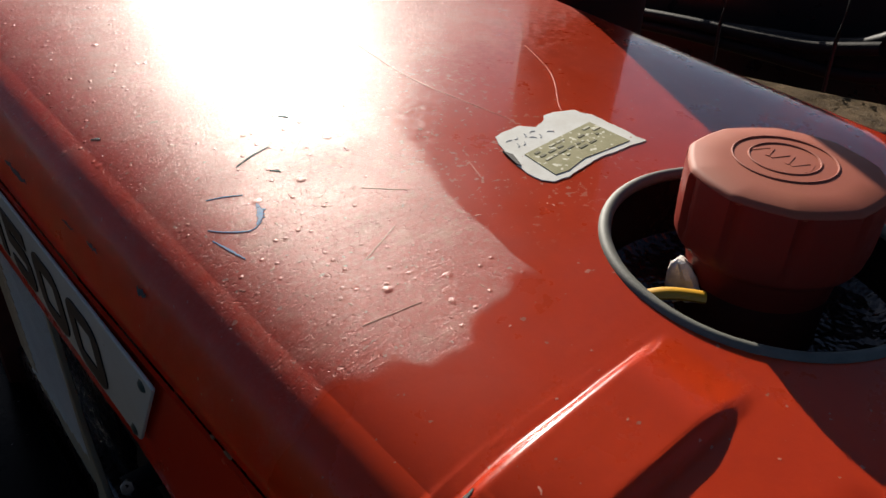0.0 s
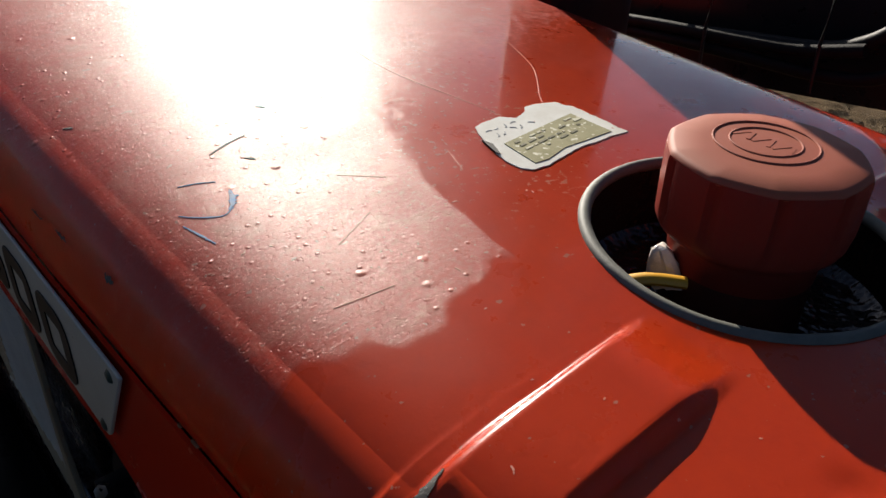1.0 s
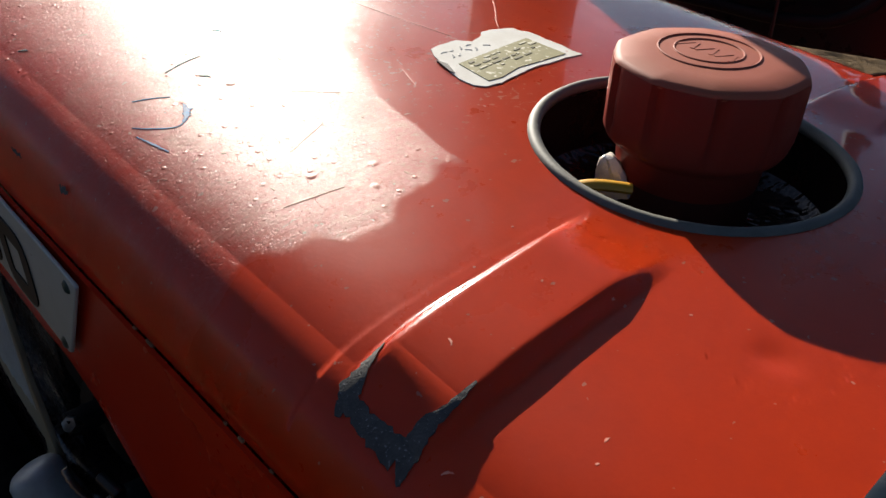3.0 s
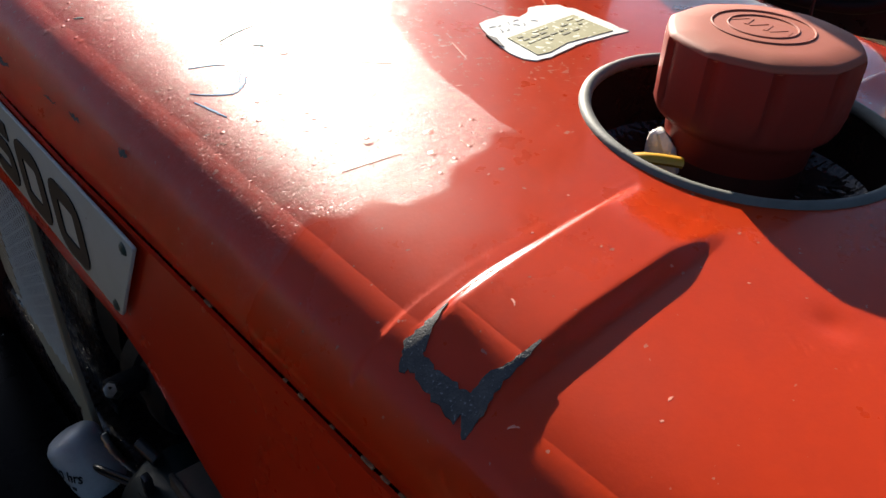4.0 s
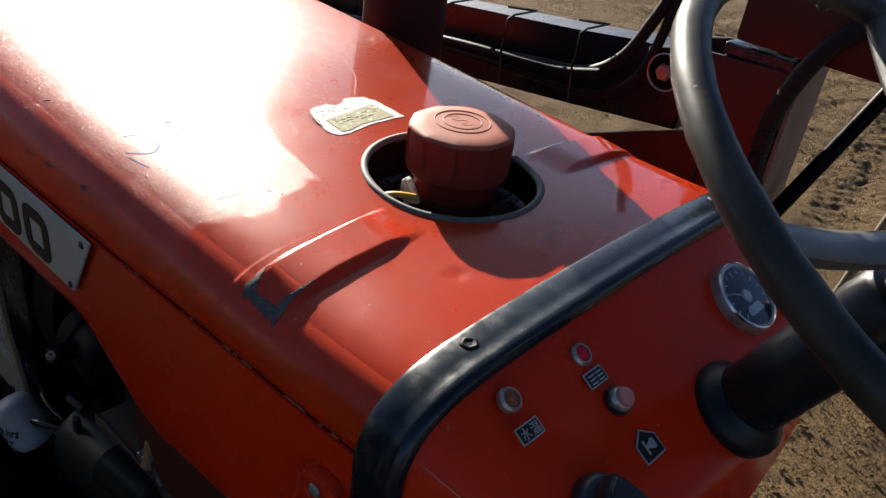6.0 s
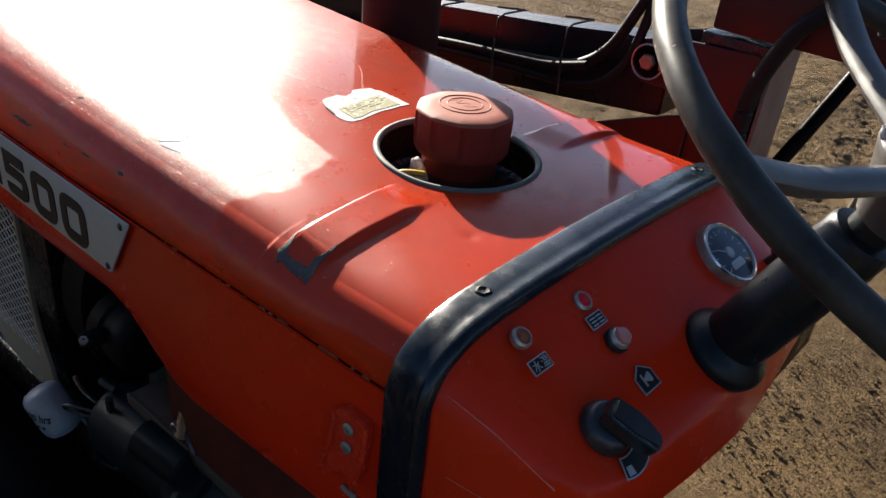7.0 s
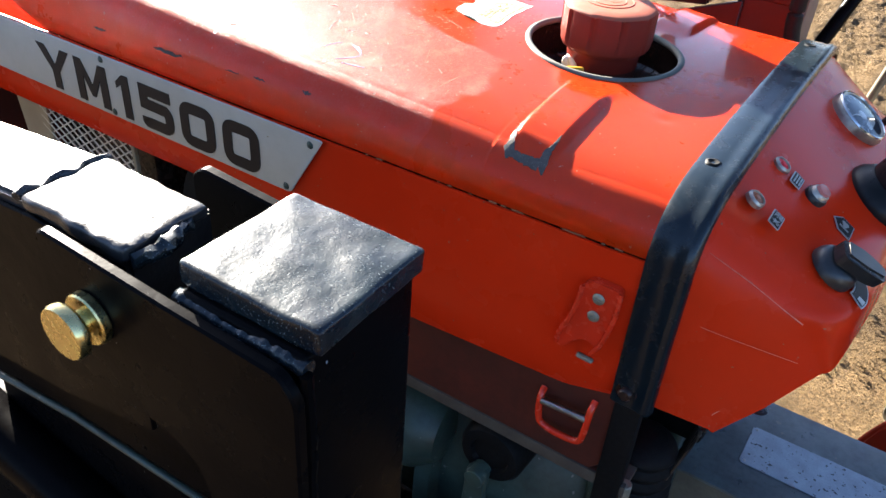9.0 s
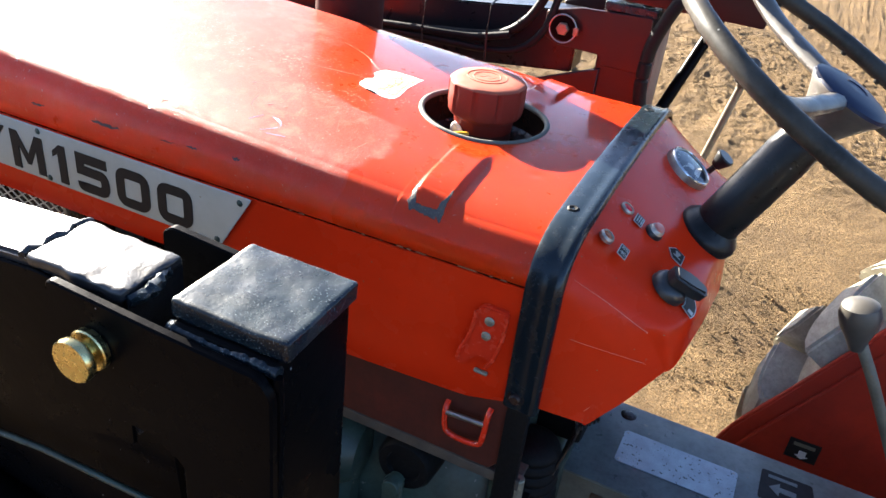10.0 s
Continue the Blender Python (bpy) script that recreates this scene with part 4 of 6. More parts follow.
def text_mesh(body, size, bold, extrude):
    """A mesh of the built-in font, about the middle of its box."""
    cu = bpy.data.curves.new("lettering", "FONT")
    cu.body, cu.size, cu.offset, cu.extrude = body, size, bold, extrude
    ob = bpy.data.objects.new("lettering", cu)
    scene.collection.objects.link(ob)
    dg = bpy.context.evaluated_depsgraph_get()
    me = bpy.data.meshes.new_from_object(ob.evaluated_get(dg))
    bpy.data.objects.remove(ob)
    bpy.data.curves.remove(cu)
    return me


def letter(body, y_mid, z_mid, width, height, m, parent, mat, name="letter", bold=0.0, depth=0.0008):
    """One character fitted into a box on a face whose matrix is m."""
    me = text_mesh(body, 1.0, bold, 0.5)
    co = np.array([v.co[:] for v in me.vertices])
    if not len(co):
        return None
    lo, hi = co.min(0), co.max(0)
    sc = Vector((width / max(1e-6, hi[0] - lo[0]), height / max(1e-6, hi[1] - lo[1]), depth))
    for v in me.vertices:
        v.co = Vector(((v.co.x - (lo[0] + hi[0]) / 2) * sc.x + y_mid, (v.co.y - (lo[1] + hi[1]) / 2) * sc.y + z_mid, v.co.z * sc.z))
    me.transform(m)
    me.materials.clear()
    me.materials.append(mat)
    ob = new(name, me)
    ob.parent = parent
    return ob


# x of the plate's own axes runs to the tractor's rear, so that the writing reads from the left side
SIGN_M = Matrix(((0, 0, -1, PX), (-1, 0, 0, 0), (0, 1, 0, 0), (0, 0, 0, 1)))
plate = part("name_plate", slab(rounded([(-0.97, 0.918), (-0.97, 0.990), (-0.336, 0.9915), (-0.381, 0.9185)], 0.004, 3), 0.0022, SIGN_M @ Matrix.Translation((0, 0, -0.001)), 0.0006), plate_white, tractor, "white plate with large black lettering")
def sign_letter(ch, x, z, w, h, m):
    """A square-shouldered sign letter with its lower rear corner at (x, z)."""
    s = 0.0132
    e = s / 2
    place = m @ Matrix.Translation((x, z, 0))
    if ch == "0":
        return stroke(rounded([(e, e), (w - e, e), (w - e, h - e), (e, h - e)], 0.010, 5), s, 0.0008, place, True)
    if ch == "5":
        line = [(w - 0.002, h - e), (e, h - e), (e, h * 0.56), *rounded([(e, h * 0.56), (w - e, h * 0.56), (w - e, e), (e, e), (e, h * 0.26)], 0.009, 4)[6:-6], (e, h * 0.24)]
        return stroke(line, s, 0.0008, place)
    if ch == "1":
        return slab([(w - s, 0), (w, 0), (w, h), (w - s * 0.75, h), (0, h * 0.80), (0, h * 0.64), (w - s, h * 0.76)], 0.0008, place)
    if ch == "M":
        return slab([(0, 0), (s, 0), (s, h * 0.62), (w / 2 - 0.003, h * 0.18), (w / 2 + 0.003, h * 0.18), (w - s, h * 0.62), (w - s, 0), (w, 0), (w, h), (w - s * 0.95, h), (w / 2, h * 0.45), (s * 0.95, h), (0, h)], 0.0008, place)
    return slab([(w / 2 - e, 0), (w / 2 + e, 0), (w / 2 + e, h * 0.42), (w, h), (w - s * 1.15, h), (w / 2, h * 0.58), (s * 1.15, h), (0, h), (w / 2 - e, h * 0.42)], 0.0008, place)


y0 = -0.780
for ch, w, gap in (("Y", 0.060, 0.009), ("M", 0.056, 0.016), ("1", 0.022, 0.017), ("5", 0.052, 0.012), ("0", 0.052, 0.012), ("0", 0.052, 0)):
    part("letter", sign_letter(ch, y0, 0.9235, w, 0.0525, SIGN_M @ Matrix.Translation((0, 0, 0.0013))), letter_black, plate, smooth=False)
    y0 += w + gap
for y, z in ((0.352, 0.983), (0.386, 0.9245), (0.66, 0.985), (0.65, 0.924)):
    part("plate_screw", lathe([(0, 0.0018), (0.0028, 0.0014), (0.0042, 0.0)], 12, (PX - 0.0012, y, z), (-1, 0, 0)), green_grey, plate)

# ---- latch and handle on the left panel ----
latch_red = material("older red paint", (0.62, 0.030, 0.009), 0.24, vary=(0.50, 0.03, 0.012), vary_scale=40, vary_amount=0.5, rough_vary=0.08)
bezel_dull = material("dull plated rim", (0.46, 0.42, 0.35), 0.34, 0.7, vary=(0.12, 0.11, 0.10), vary_scale=150, vary_amount=0.6)
screw_dull = material("dull greenish zinc", (0.30, 0.29, 0.22), 0.5, 0.5, vary=(0.12, 0.12, 0.09), vary_scale=200, vary_amount=0.6)
latch = part("hood_latch", merge(
    slab(rounded([(0.023, 0.960), (0.050, 0.961), (0.0575, 0.953), (0.0605, 0.924), (0.0695, 0.896), (0.0730, 0.878), (0.0640, 0.878), (0.0560, 0.890), (0.0490, 0.896), (0.0400, 0.896), (0.0340, 0.890), (0.0290, 0.905), (0.0250, 0.930)], 0.004, 3), 0.0085, on_left(-0.2530), 0.0014, 2),
    tube(smooth_line([(-0.2615, 0.0235, 0.958), (-0.2625, 0.0245, 0.93), (-0.2620, 0.031, 0.900), (-0.2600, 0.0385, 0.884)], 5), 0.0022, 10),
    tube(smooth_line([(-0.2615, 0.0570, 0.952), (-0.2625, 0.0600, 0.925), (-0.2620, 0.0690, 0.897), (-0.2610, 0.0715, 0.882)], 5), 0.0022, 10)), latch_red, tractor, "red hood latch hook with two screws")
for y, z in ((0.0412, 0.945), (0.0425, 0.926)):
    part("latch_screw", merge(lathe([(0, 0.0016), (0.0035, 0.0020), (0.0052, 0.0010), (0.0056, 0.0)], 16, (-0.2624, y, z), (-1, 0, 0)), box(-0.2650, -0.2638, y - 0.003, y + 0.003, z - 0.0006, z + 0.0006, 0)), screw_dull, latch)
part("latch_pin", rod((-0.256, 0.036, 0.8725), (-0.256, 0.052, 0.8735), 0.0026, 8), screw_dull, latch)
handle = part("wire_handle", tube(smooth_line([(-0.246, 0.079, 0.808), (-0.254, 0.0785, 0.802), (-0.255, 0.0770, 0.780), (-0.255, 0.072, 0.7705), (-0.255, 0.055, 0.767), (-0.255, 0.035, 0.7695), (-0.255, 0.030, 0.780), (-0.254, 0.028, 0.812), (-0.246, 0.0275, 0.820)], 6), 0.0035, 10), latch_red, tractor, "small red wire handle")
part("handle_rod", rod((-0.255, 0.077, 0.7985), (-0.255, 0.0300, 0.8015), 0.0036, 12), steel, handle, "worn steel rod across the handle")

# ---- flecks of rust along the seam ----
rust_fleck = material("tan rust", (0.34, 0.17, 0.08), 0.8, specular=0.1, vary=(0.16, 0.06, 0.03), vary_scale=150, vary_amount=0.8)
rng = random.Random(8)
for k in range(14):
    y, long = 0.02 + 0.27 * rng.random(), 0.002 + 0.012 * rng.random() ** 2
    x, z = -half_width(y) * 0.990 - 0.0004, CROWN - SEAM - 0.0006
    part("rust_fleck", tube([(x, y - long / 2, z), (x - 0.0003, y, z + 0.0004), (x, y + long / 2, z)], 0.0007 + 0.0004 * rng.random(), 6, False, None, 0.7), rust_fleck, hood)

# ---- lower body on the left ----
part("lower_panel", slab([(-0.005, 0.86), (0.33, 0.86), (0.33, 0.735), (0.05, 0.712), (0.02, 0.730), (-0.005, 0.76)], 0.004, on_left(-0.2405), 0.001), maroon, tractor, "dirty maroon lower panel")
part("ledge", merge(box(-0.246, -0.20, -0.02, 0.42, 0.722, 0.728, 0.001), box(-0.247, -0.243, -0.02, 0.42, 0.716, 0.731, 0.001)), material("rusty flange", (0.07, 0.058, 0.042), 0.7, vary=(0.03, 0.022, 0.018), vary_scale=40, vary_amount=0.7), tractor)
part("engine_block", merge(box(-0.16, 0.16, 0.0, 0.54, 0.40, 0.93, 0.01), lathe([(0.0, -0.02), (0.15, -0.02), (0.17, -0.01), (0.195, 0.03), (0.215, 0.09), (0.222, 0.16), (0.222, 0.20), (0.238, 0.205), (0.240, 0.225), (0.236, 0.228), (0.0, 0.23)], 56, (0.0, 0.0, 0.54), (0, 1, 0)), box(-0.20, 0.20, -0.04, 0.03, 0.36, 0.70, 0.015, 3)), green_grey, tractor, "oily grey-green engine and clutch casting")
part("starter_nose", lathe([(0.0, 0.0), (0.064, 0.0), (0.071, 0.003), (0.072, 0.010), (0.066, 0.013), (0.063, 0.016), (0.062, 0.050), (0.056, 0.080), (0.040, 0.104), (0.0, 0.114)], 44, (-0.220, 0.304, 0.634), (0.10, -1, 0.0)), green_grey, tractor, "rounded casting over the starter's end")
# Black dished disc that stands in for a dark round recess.
part("recess_disc", lathe([(0.0, 0.006), (0.022, 0.006), (0.024, 0.012), (0.034, 0.012), (0.038, 0.006), (0.040, -0.03)], 28, (-0.232, 0.128, 0.672), (-1, 0, 0)), hole_black, tractor)
part("clutch_arm", merge(slab(rounded([(0.122, 0.655), (0.148, 0.655), (0.152, 0.50), (0.124, 0.50)], 0.008, 3), 0.010, on_left(-0.246), 0.002), rod((-0.240, 0.135, 0.645), (-0.262, 0.135, 0.645), 0.012, 14)), green_grey, tractor)
part("starter_motor", merge(lathe([(0.0, 0), (0.030, 0.001), (0.044, 0.006), (0.048, 0.014), (0.048, 0.085), (0.0495, 0.087), (0.0495, 0.092), (0.048, 0.094), (0.048, 0.16), (0.055, 0.165), (0.055, 0.21), (0.0, 0.212)], 40, (-0.232, 0.480, 0.655), (0.05, -1, 0)),
     rod((-0.256, 0.37, 0.704), (-0.25, 0.29, 0.706), 0.023, 24, 0.003)), material("dark green paint", (0.008, 0.018, 0.020), 0.40, specular=0.09, vary=(0.004, 0.007, 0.007), vary_scale=25, vary_amount=0.6, rough_vary=0.1, fine=0.0001), tractor, "dark green starter motor")
alternator = part("alternator", merge(lathe([(0.0, 0.002), (0.020, 0.0), (0.040, 0.006), (0.044, 0.014), (0.045, 0.030), (0.0425, 0.034), (0.0425, 0.052), (0.046, 0.056), (0.046, 0.078), (0.030, 0.088), (0.0, 0.090)], 36, (-0.188, 0.455, 0.745), (0, 1, 0)),
     box(-0.256, -0.225, 0.492, 0.506, 0.752, 0.770, 0.003)), hole_black, tractor, "oily black alternator")
part("bracket_bolt", lathe([(0.0, 0.006), (0.006, 0.005), (0.008, 0.0), (0.008, -0.004)], 6, (-0.252, 0.496, 0.764), (-0.6, -0.5, 0.6)), steel, alternator, "worn steel bolt head")
part("adjuster_arm", tube(smooth_line([(-0.264, 0.512, 0.708), (-0.262, 0.504, 0.694), (-0.256, 0.494, 0.681), (-0.247, 0.482, 0.670), (-0.236, 0.474, 0.664)], 5), 0.0028, 8, False, lambda k: 1 + 0.35 * (k % 2), 0.6), steel, alternator, "worn steel adjusting arm")
part("fuel_pipe", tube(smooth_line([(-0.255, 0.50, 0.655), (-0.268, 0.525, 0.655), (-0.272, 0.540, 0.648), (-0.268, 0.535, 0.640), (-0.250, 0.50, 0.640)], 6), 0.0020, 8), black_plastic, tractor)
part("terminal", merge(rod((-0.24, 0.46, 0.705), (-0.245, 0.485, 0.708), 0.006, 10), box(-0.260, -0.253, 0.44, 0.450, 0.68, 0.712, 0.002)), black_plastic, tractor)
part("cable", tube(smooth_line([(-0.26, 0.45, 0.69), (-0.27, 0.47, 0.62), (-0.26, 0.50, 0.58), (-0.24, 0.48, 0.56), (-0.25, 0.44, 0.60), (-0.22, 0.40, 0.62)], 8), 0.0035, 8), black_plastic, tractor)
part("cable", tube(smooth_line([(-0.24, 0.31, 0.76), (-0.245, 0.29, 0.73), (-0.235, 0.27, 0.69), (-0.22, 0.26, 0.64)], 8), 0.004, 8), black_plastic, tractor)
part("fitting", merge(rod((-0.245, 0.31, 0.74), (-0.235, 0.31, 0.775), 0.009, 10), rod((-0.252, 0.315, 0.752), (-0.225, 0.315, 0.752), 0.006, 8)), steel, tractor)
filter_white = material("white filter paint", (0.42, 0.43, 0.43), 0.35, vary=(0.22, 0.21, 0.21), vary_scale=25, vary_amount=0.5)
FIL_P, FIL_D = Vector((-0.258, 0.578, 0.572)), Vector((-0.27, 0.50, 1)).normalized()
oil_filter = part("oil_filter", lathe([(0.0, 0.0), (0.014, 0.001), (0.021, 0.004), (0.025, 0.011), (0.0262, 0.020), (0.0262, 0.056), (0.025, 0.063), (0.021, 0.068), (0.014, 0.0705), (0.0, 0.071)], 40, FIL_P, FIL_D), filter_white, tractor, "white oil filter with handwritten note")
fil_x = Vector((-0.80, -0.60, 0)).normalized()
fil_x = (fil_x - FIL_D * fil_x.dot(FIL_D)).normalized()
fil_right = FIL_D.cross(fil_x).normalized()
FM = Matrix((fil_right, FIL_D, fil_x)).transposed().to_4x4()
note = letter("820 hrs", 0, 0, 0.036, 0.0125, Matrix.Identity(4), oil_filter, letter_black, "note", 0.02)
bars = [part("note_bar", box(-0.010 + 0.008 * k, -0.005 + 0.008 * k, -0.0165, -0.0125, 0.0, 0.0008, 0), letter_black, oil_filter) for k in range(3)]
for ob in [note] + bars:
    # the writing slants round the can
    for vert in ob.data.vertices:
        x, y = 0.87 * vert.co.x + 0.50 * vert.co.y, -0.50 * vert.co.x + 0.87 * vert.co.y
        a = (x - 0.004) / 0.0266
        p = Vector((0.0267 * math.sin(a), y + 0.042, 0.0267 * math.cos(a) + vert.co.z * 0.3))
        vert.co = FIL_P + FM.to_3x3() @ p
# radiator side screen
def build_screen():
    X = -0.242
    m = on_left(X)
    fr = empty("radiator_screen")
    fr.parent = tractor
    part("screen_post", slab([(0.893, 0.90), (0.862, 0.665), (0.835, 0.648), (0.812, 0.655), (0.828, 0.90)], 0.004, m, 0.001), cream, fr, "cream painted screen frame")
    part("screen_base", slab(rounded([(0.862, 0.668), (0.85, 0.62), (0.78, 0.585), (0.70, 0.575), (0.664, 0.60), (0.672, 0.648), (0.77, 0.652), (0.815, 0.668)], 0.006, 3), 0.004, m @ Matrix.Translation((0, 0, -0.0045)), 0.001), cream, fr)
    part("screen_edge", slab([(0.658, 0.90), (0.653, 0.90), (0.649, 0.76), (0.645, 0.70), (0.632, 0.66), (0.612, 0.60), (0.620, 0.53), (0.668, 0.49), (0.674, 0.56), (0.656, 0.61), (0.652, 0.66), (0.656, 0.70), (0.656, 0.77)], 0.006, m, 0.001), cream, fr)
    # strands of the expanded mesh, clipped to its field
    verts, faces = [], []
    y_lo, y_hi, z_lo, z_hi, dy, dz, w = 0.655, 0.840, 0.640, 0.890, 0.0200, 0.0132, 0.0011
    for sgn in (1, -1):
        for c in range(-40, 60):
            seg = []
            for k in range(40):
                y = y_lo + (y_hi - y_lo) * k / 39
                z = z_lo + c * dz + sgn * dz / dy * (y - y_lo)
                if z_lo < z < z_hi:
                    seg.append((y, z))
            if len(seg) < 2:
                continue
            base = len(verts)
            x = X - 0.0020 - 0.0008 * sgn
            for y, z in (seg[0], seg[-1]):
                verts += [(x, y, z - w), (x - 0.0012, y, z - w * 0.8), (x - 0.0012, y, z + w * 0.8), (x, y, z + w)]
            faces += [(base + k, base + (k + 1) % 4, base + 4 + (k + 1) % 4, base + 4 + k) for k in range(4)] + [tuple(base + k for k in range(4)), tuple(base + 4 + k for k in range(4))]
    me = bpy.data.meshes.new("expanded_mesh")
    me.from_pydata(verts, [], faces)
    bm = bmesh.new()
    bm.from_mesh(me)
    bpy.data.meshes.remove(me)
    part("expanded_mesh", bm, mesh_cream, fr, "cream expanded-metal mesh", smooth=False)


mesh_cream = material("pale mesh paint", (0.60, 0.57, 0.48), 0.5, vary=(0.45, 0.41, 0.32), vary_scale=30, vary_amount=0.5)
build_screen()
part("radiator", box(-0.215, 0.215, 0.66, 0.85, 0.42, 0.94, 0.008), oily_black, tractor)
part("fan_shroud", lathe([(0.19, 0.0), (0.19, 0.05), (0.182, 0.05), (0.182, 0.0)], 48, (-0.03, 0.62, 0.74), (0, -1, 0)), hole_black, tractor)
fan = empty("cooling_fan")
fan.parent = tractor
part("fan_hub", lathe([(0, 0.05), (0.03, 0.048), (0.05, 0.03), (0.052, 0.0)], 24, (-0.03, 0.60, 0.76), (0, -1, 0)), oily_black, fan)
for k in range(5):
    a = radians(72 * k + 20)
    blade = slab(rounded([(0.03, -0.02), (0.155, -0.035), (0.16, 0.03), (0.03, 0.02)], 0.01, 3), 0.002)
    part("blade", moved(blade, Matrix.Translation((-0.03, 0.59, 0.76)) @ Matrix.Rotation(a, 4, "Y") @ pose(0, 0, 0, 90, 0, 0) @ pose(0, 0, 0, 25, 0, 0)), oily_black, fan)
for c, r in (((-0.10, 0.56, 0.745), 0.045), ((-0.07, 0.56, 0.60), 0.085)):
    part("pulley", lathe([(0, 0.025), (r * 0.4, 0.022), (r * 0.5, 0.010), (r * 0.82, 0.010), (r * 0.98, 0.018), (r, 0.014), (r * 0.86, 0.004), (r, -0.008), (r * 0.96, -0.012), (0, -0.012)], 40, c, (0, -1, 0)), oily_black, tractor)
part("inlet_pipe", tube(smooth_line([(-0.13, 0.42, 0.93), (-0.17, 0.47, 0.88), (-0.175, 0.52, 0.80), (-0.12, 0.57, 0.72)], 8), 0.020, 16), black_plastic, tractor)
part("hood_underside", box(-0.235, 0.235, 0.30, 0.98, 0.945, 0.955, 0.002), oily_black, tractor)

# ---- under the dash ----
part("wiring_box", box(-0.12, 0.18, -0.06, 0.02, 0.70, 0.90, 0.008), hole_black, tractor)
for k in range(6):
    x = -0.19 + 0.012 * k
    part("wire", tube(smooth_line([(x, -0.050, 0.84), (x - 0.01, -0.062 - 0.003 * k, 0.80 - 0.006 * k), (x + 0.012, -0.060, 0.765), (x + 0.004, -0.045, 0.70)], 6), 0.0018, 6), black_plastic, tractor)
part("support_bracket", merge(box(-0.25, -0.235, -0.016, 0.010, 0.68, 0.86, 0.003), box(-0.25, -0.21, -0.03, 0.012, 0.676, 0.684, 0.002)), hole_black, tractor)
part("bracket_bolt", rod((-0.235, -0.018, 0.684), (-0.238, -0.018, 0.728), 0.0070, 10), screw_dull, tractor)
boot = [(0.0, 0.158), (0.018, 0.157)]
for k in range(9):
    boot += [(0.030 + 0.0012 * k, 0.150 - 0.016 * k), (0.0345 + 0.0012 * k, 0.144 - 0.016 * k), (0.0345 + 0.0012 * k, 0.141 - 0.016 * k)]
part("rubber_boot", lathe(boot, 28, (-0.178, -0.014, 0.585)), hole_black, tractor, "ribbed black rubber boot")

# ---- gearbox tunnel, fender, wheel ----
tunnel_grey = material("blue-grey oily steel", (0.14, 0.165, 0.16), 0.36, vary=(0.03, 0.035, 0.035), vary_scale=14, vary_amount=0.7, rough_vary=0.12, bump=0.0003, bump_scale=70, spots=(0.16, 0.15, 0.12), spot_scale=110, spot_cut=0.72)
tan_steel = material("worn olive-tan paint", (0.17, 0.16, 0.115), 0.6, vary=(0.06, 0.055, 0.04), vary_scale=20, vary_amount=0.7, spots=(0.2, 0.11, 0.06), spot_scale=120, spot_cut=0.70)
tunnel = part("gearbox_tunnel", merge(box(-0.062, 0.115, -0.90, -0.020, 0.40, 0.596, 0.006, 3)), tan_steel, tractor, "olive-tan gearbox housing")
part("tunnel_lid", box(-0.066, 0.118, -0.88, -0.022, 0.596, 0.601, 0.002), tunnel_grey, tractor, "blue-grey gearbox lid")
part("lid_hole", lathe([(0, 0.001), (0.010, 0.0015), (0.0125, 0.0)], 20, (0.094, -0.094, 0.601)), oily_black, tractor)
data_plate = part("data_plate", slab(rounded([(-0.012, -0.265), (0.058, -0.265), (0.058, -0.098), (-0.012, -0.098)], 0.006, 4), 0.0015, Matrix.Translation((0, 0, 0.6012)), 0.0004), material("dull aluminium plate", (0.33, 0.37, 0.40), 0.38, 0.6, vary=(0.20, 0.22, 0.24), vary_scale=45, vary_amount=0.7, spots=(0.06, 0.06, 0.06), spot_scale=200, spot_cut=0.66), tractor, "dull scuffed aluminium data plate")
for x, y in ((-0.007, -0.104), (0.053, -0.104), (-0.007, -0.259), (0.053, -0.259)):
    part("rivet", lathe([(0, 0.0012), (0.0018, 0.0008), (0.0024, 0)], 8, (x, y, 0.6027)), steel, data_plate)
arrow_plate = part("shift_plate", slab(rounded([(0.028, -0.375), (0.088, -0.365), (0.088, -0.295), (0.028, -0.295)], 0.004, 3), 0.0012, Matrix.Translation((0, 0, 0.6012)), 0.0003), letter_black, tractor, "dark shift plate with a white arrow")
white_print = material("white print", (0.7, 0.7, 0.68), 0.5, vary=(0.5, 0.5, 0.48), vary_scale=90, vary_amount=0.5)
part("arrow", slab([(0.060, -0.345), (0.060, -0.322), (0.068, -0.322), (0.055, -0.308), (0.042, -0.322), (0.050, -0.322), (0.050, -0.345)], 0.0006, Matrix.Translation((0, 0, 0.6024))), tunnel_grey, arrow_plate)
part("print_bar", box(0.074, 0.080, -0.345, -0.305, 0.6024, 0.6030, 0), tunnel_grey, arrow_plate)
part("lid_clip", merge(box(-0.072, -0.062, -0.115, -0.085, 0.545, 0.575, 0.002), tube(smooth_line([(-0.072, -0.108, 0.57), (-0.078, -0.108, 0.56), (-0.078, -0.092, 0.56), (-0.072, -0.092, 0.57)], 4), 0.002, 8)), material("rusty iron", (0.16, 0.075, 0.035), 0.75, vary=(0.06, 0.03, 0.02), vary_scale=60, vary_amount=0.7), tractor)
FEN_X = 0.280
# Darker copy of the tractor's red, with the fender's shade in its colour.
fender_shade_red = material("red paint darkened for shade", (0.40, 0.028, 0.012), 0.5, specular=0.2, vary=(0.20, 0.02, 0.012), vary_scale=7, vary_amount=0.7, rough_vary=0.1, fine=0.00006, fine_scale=400)
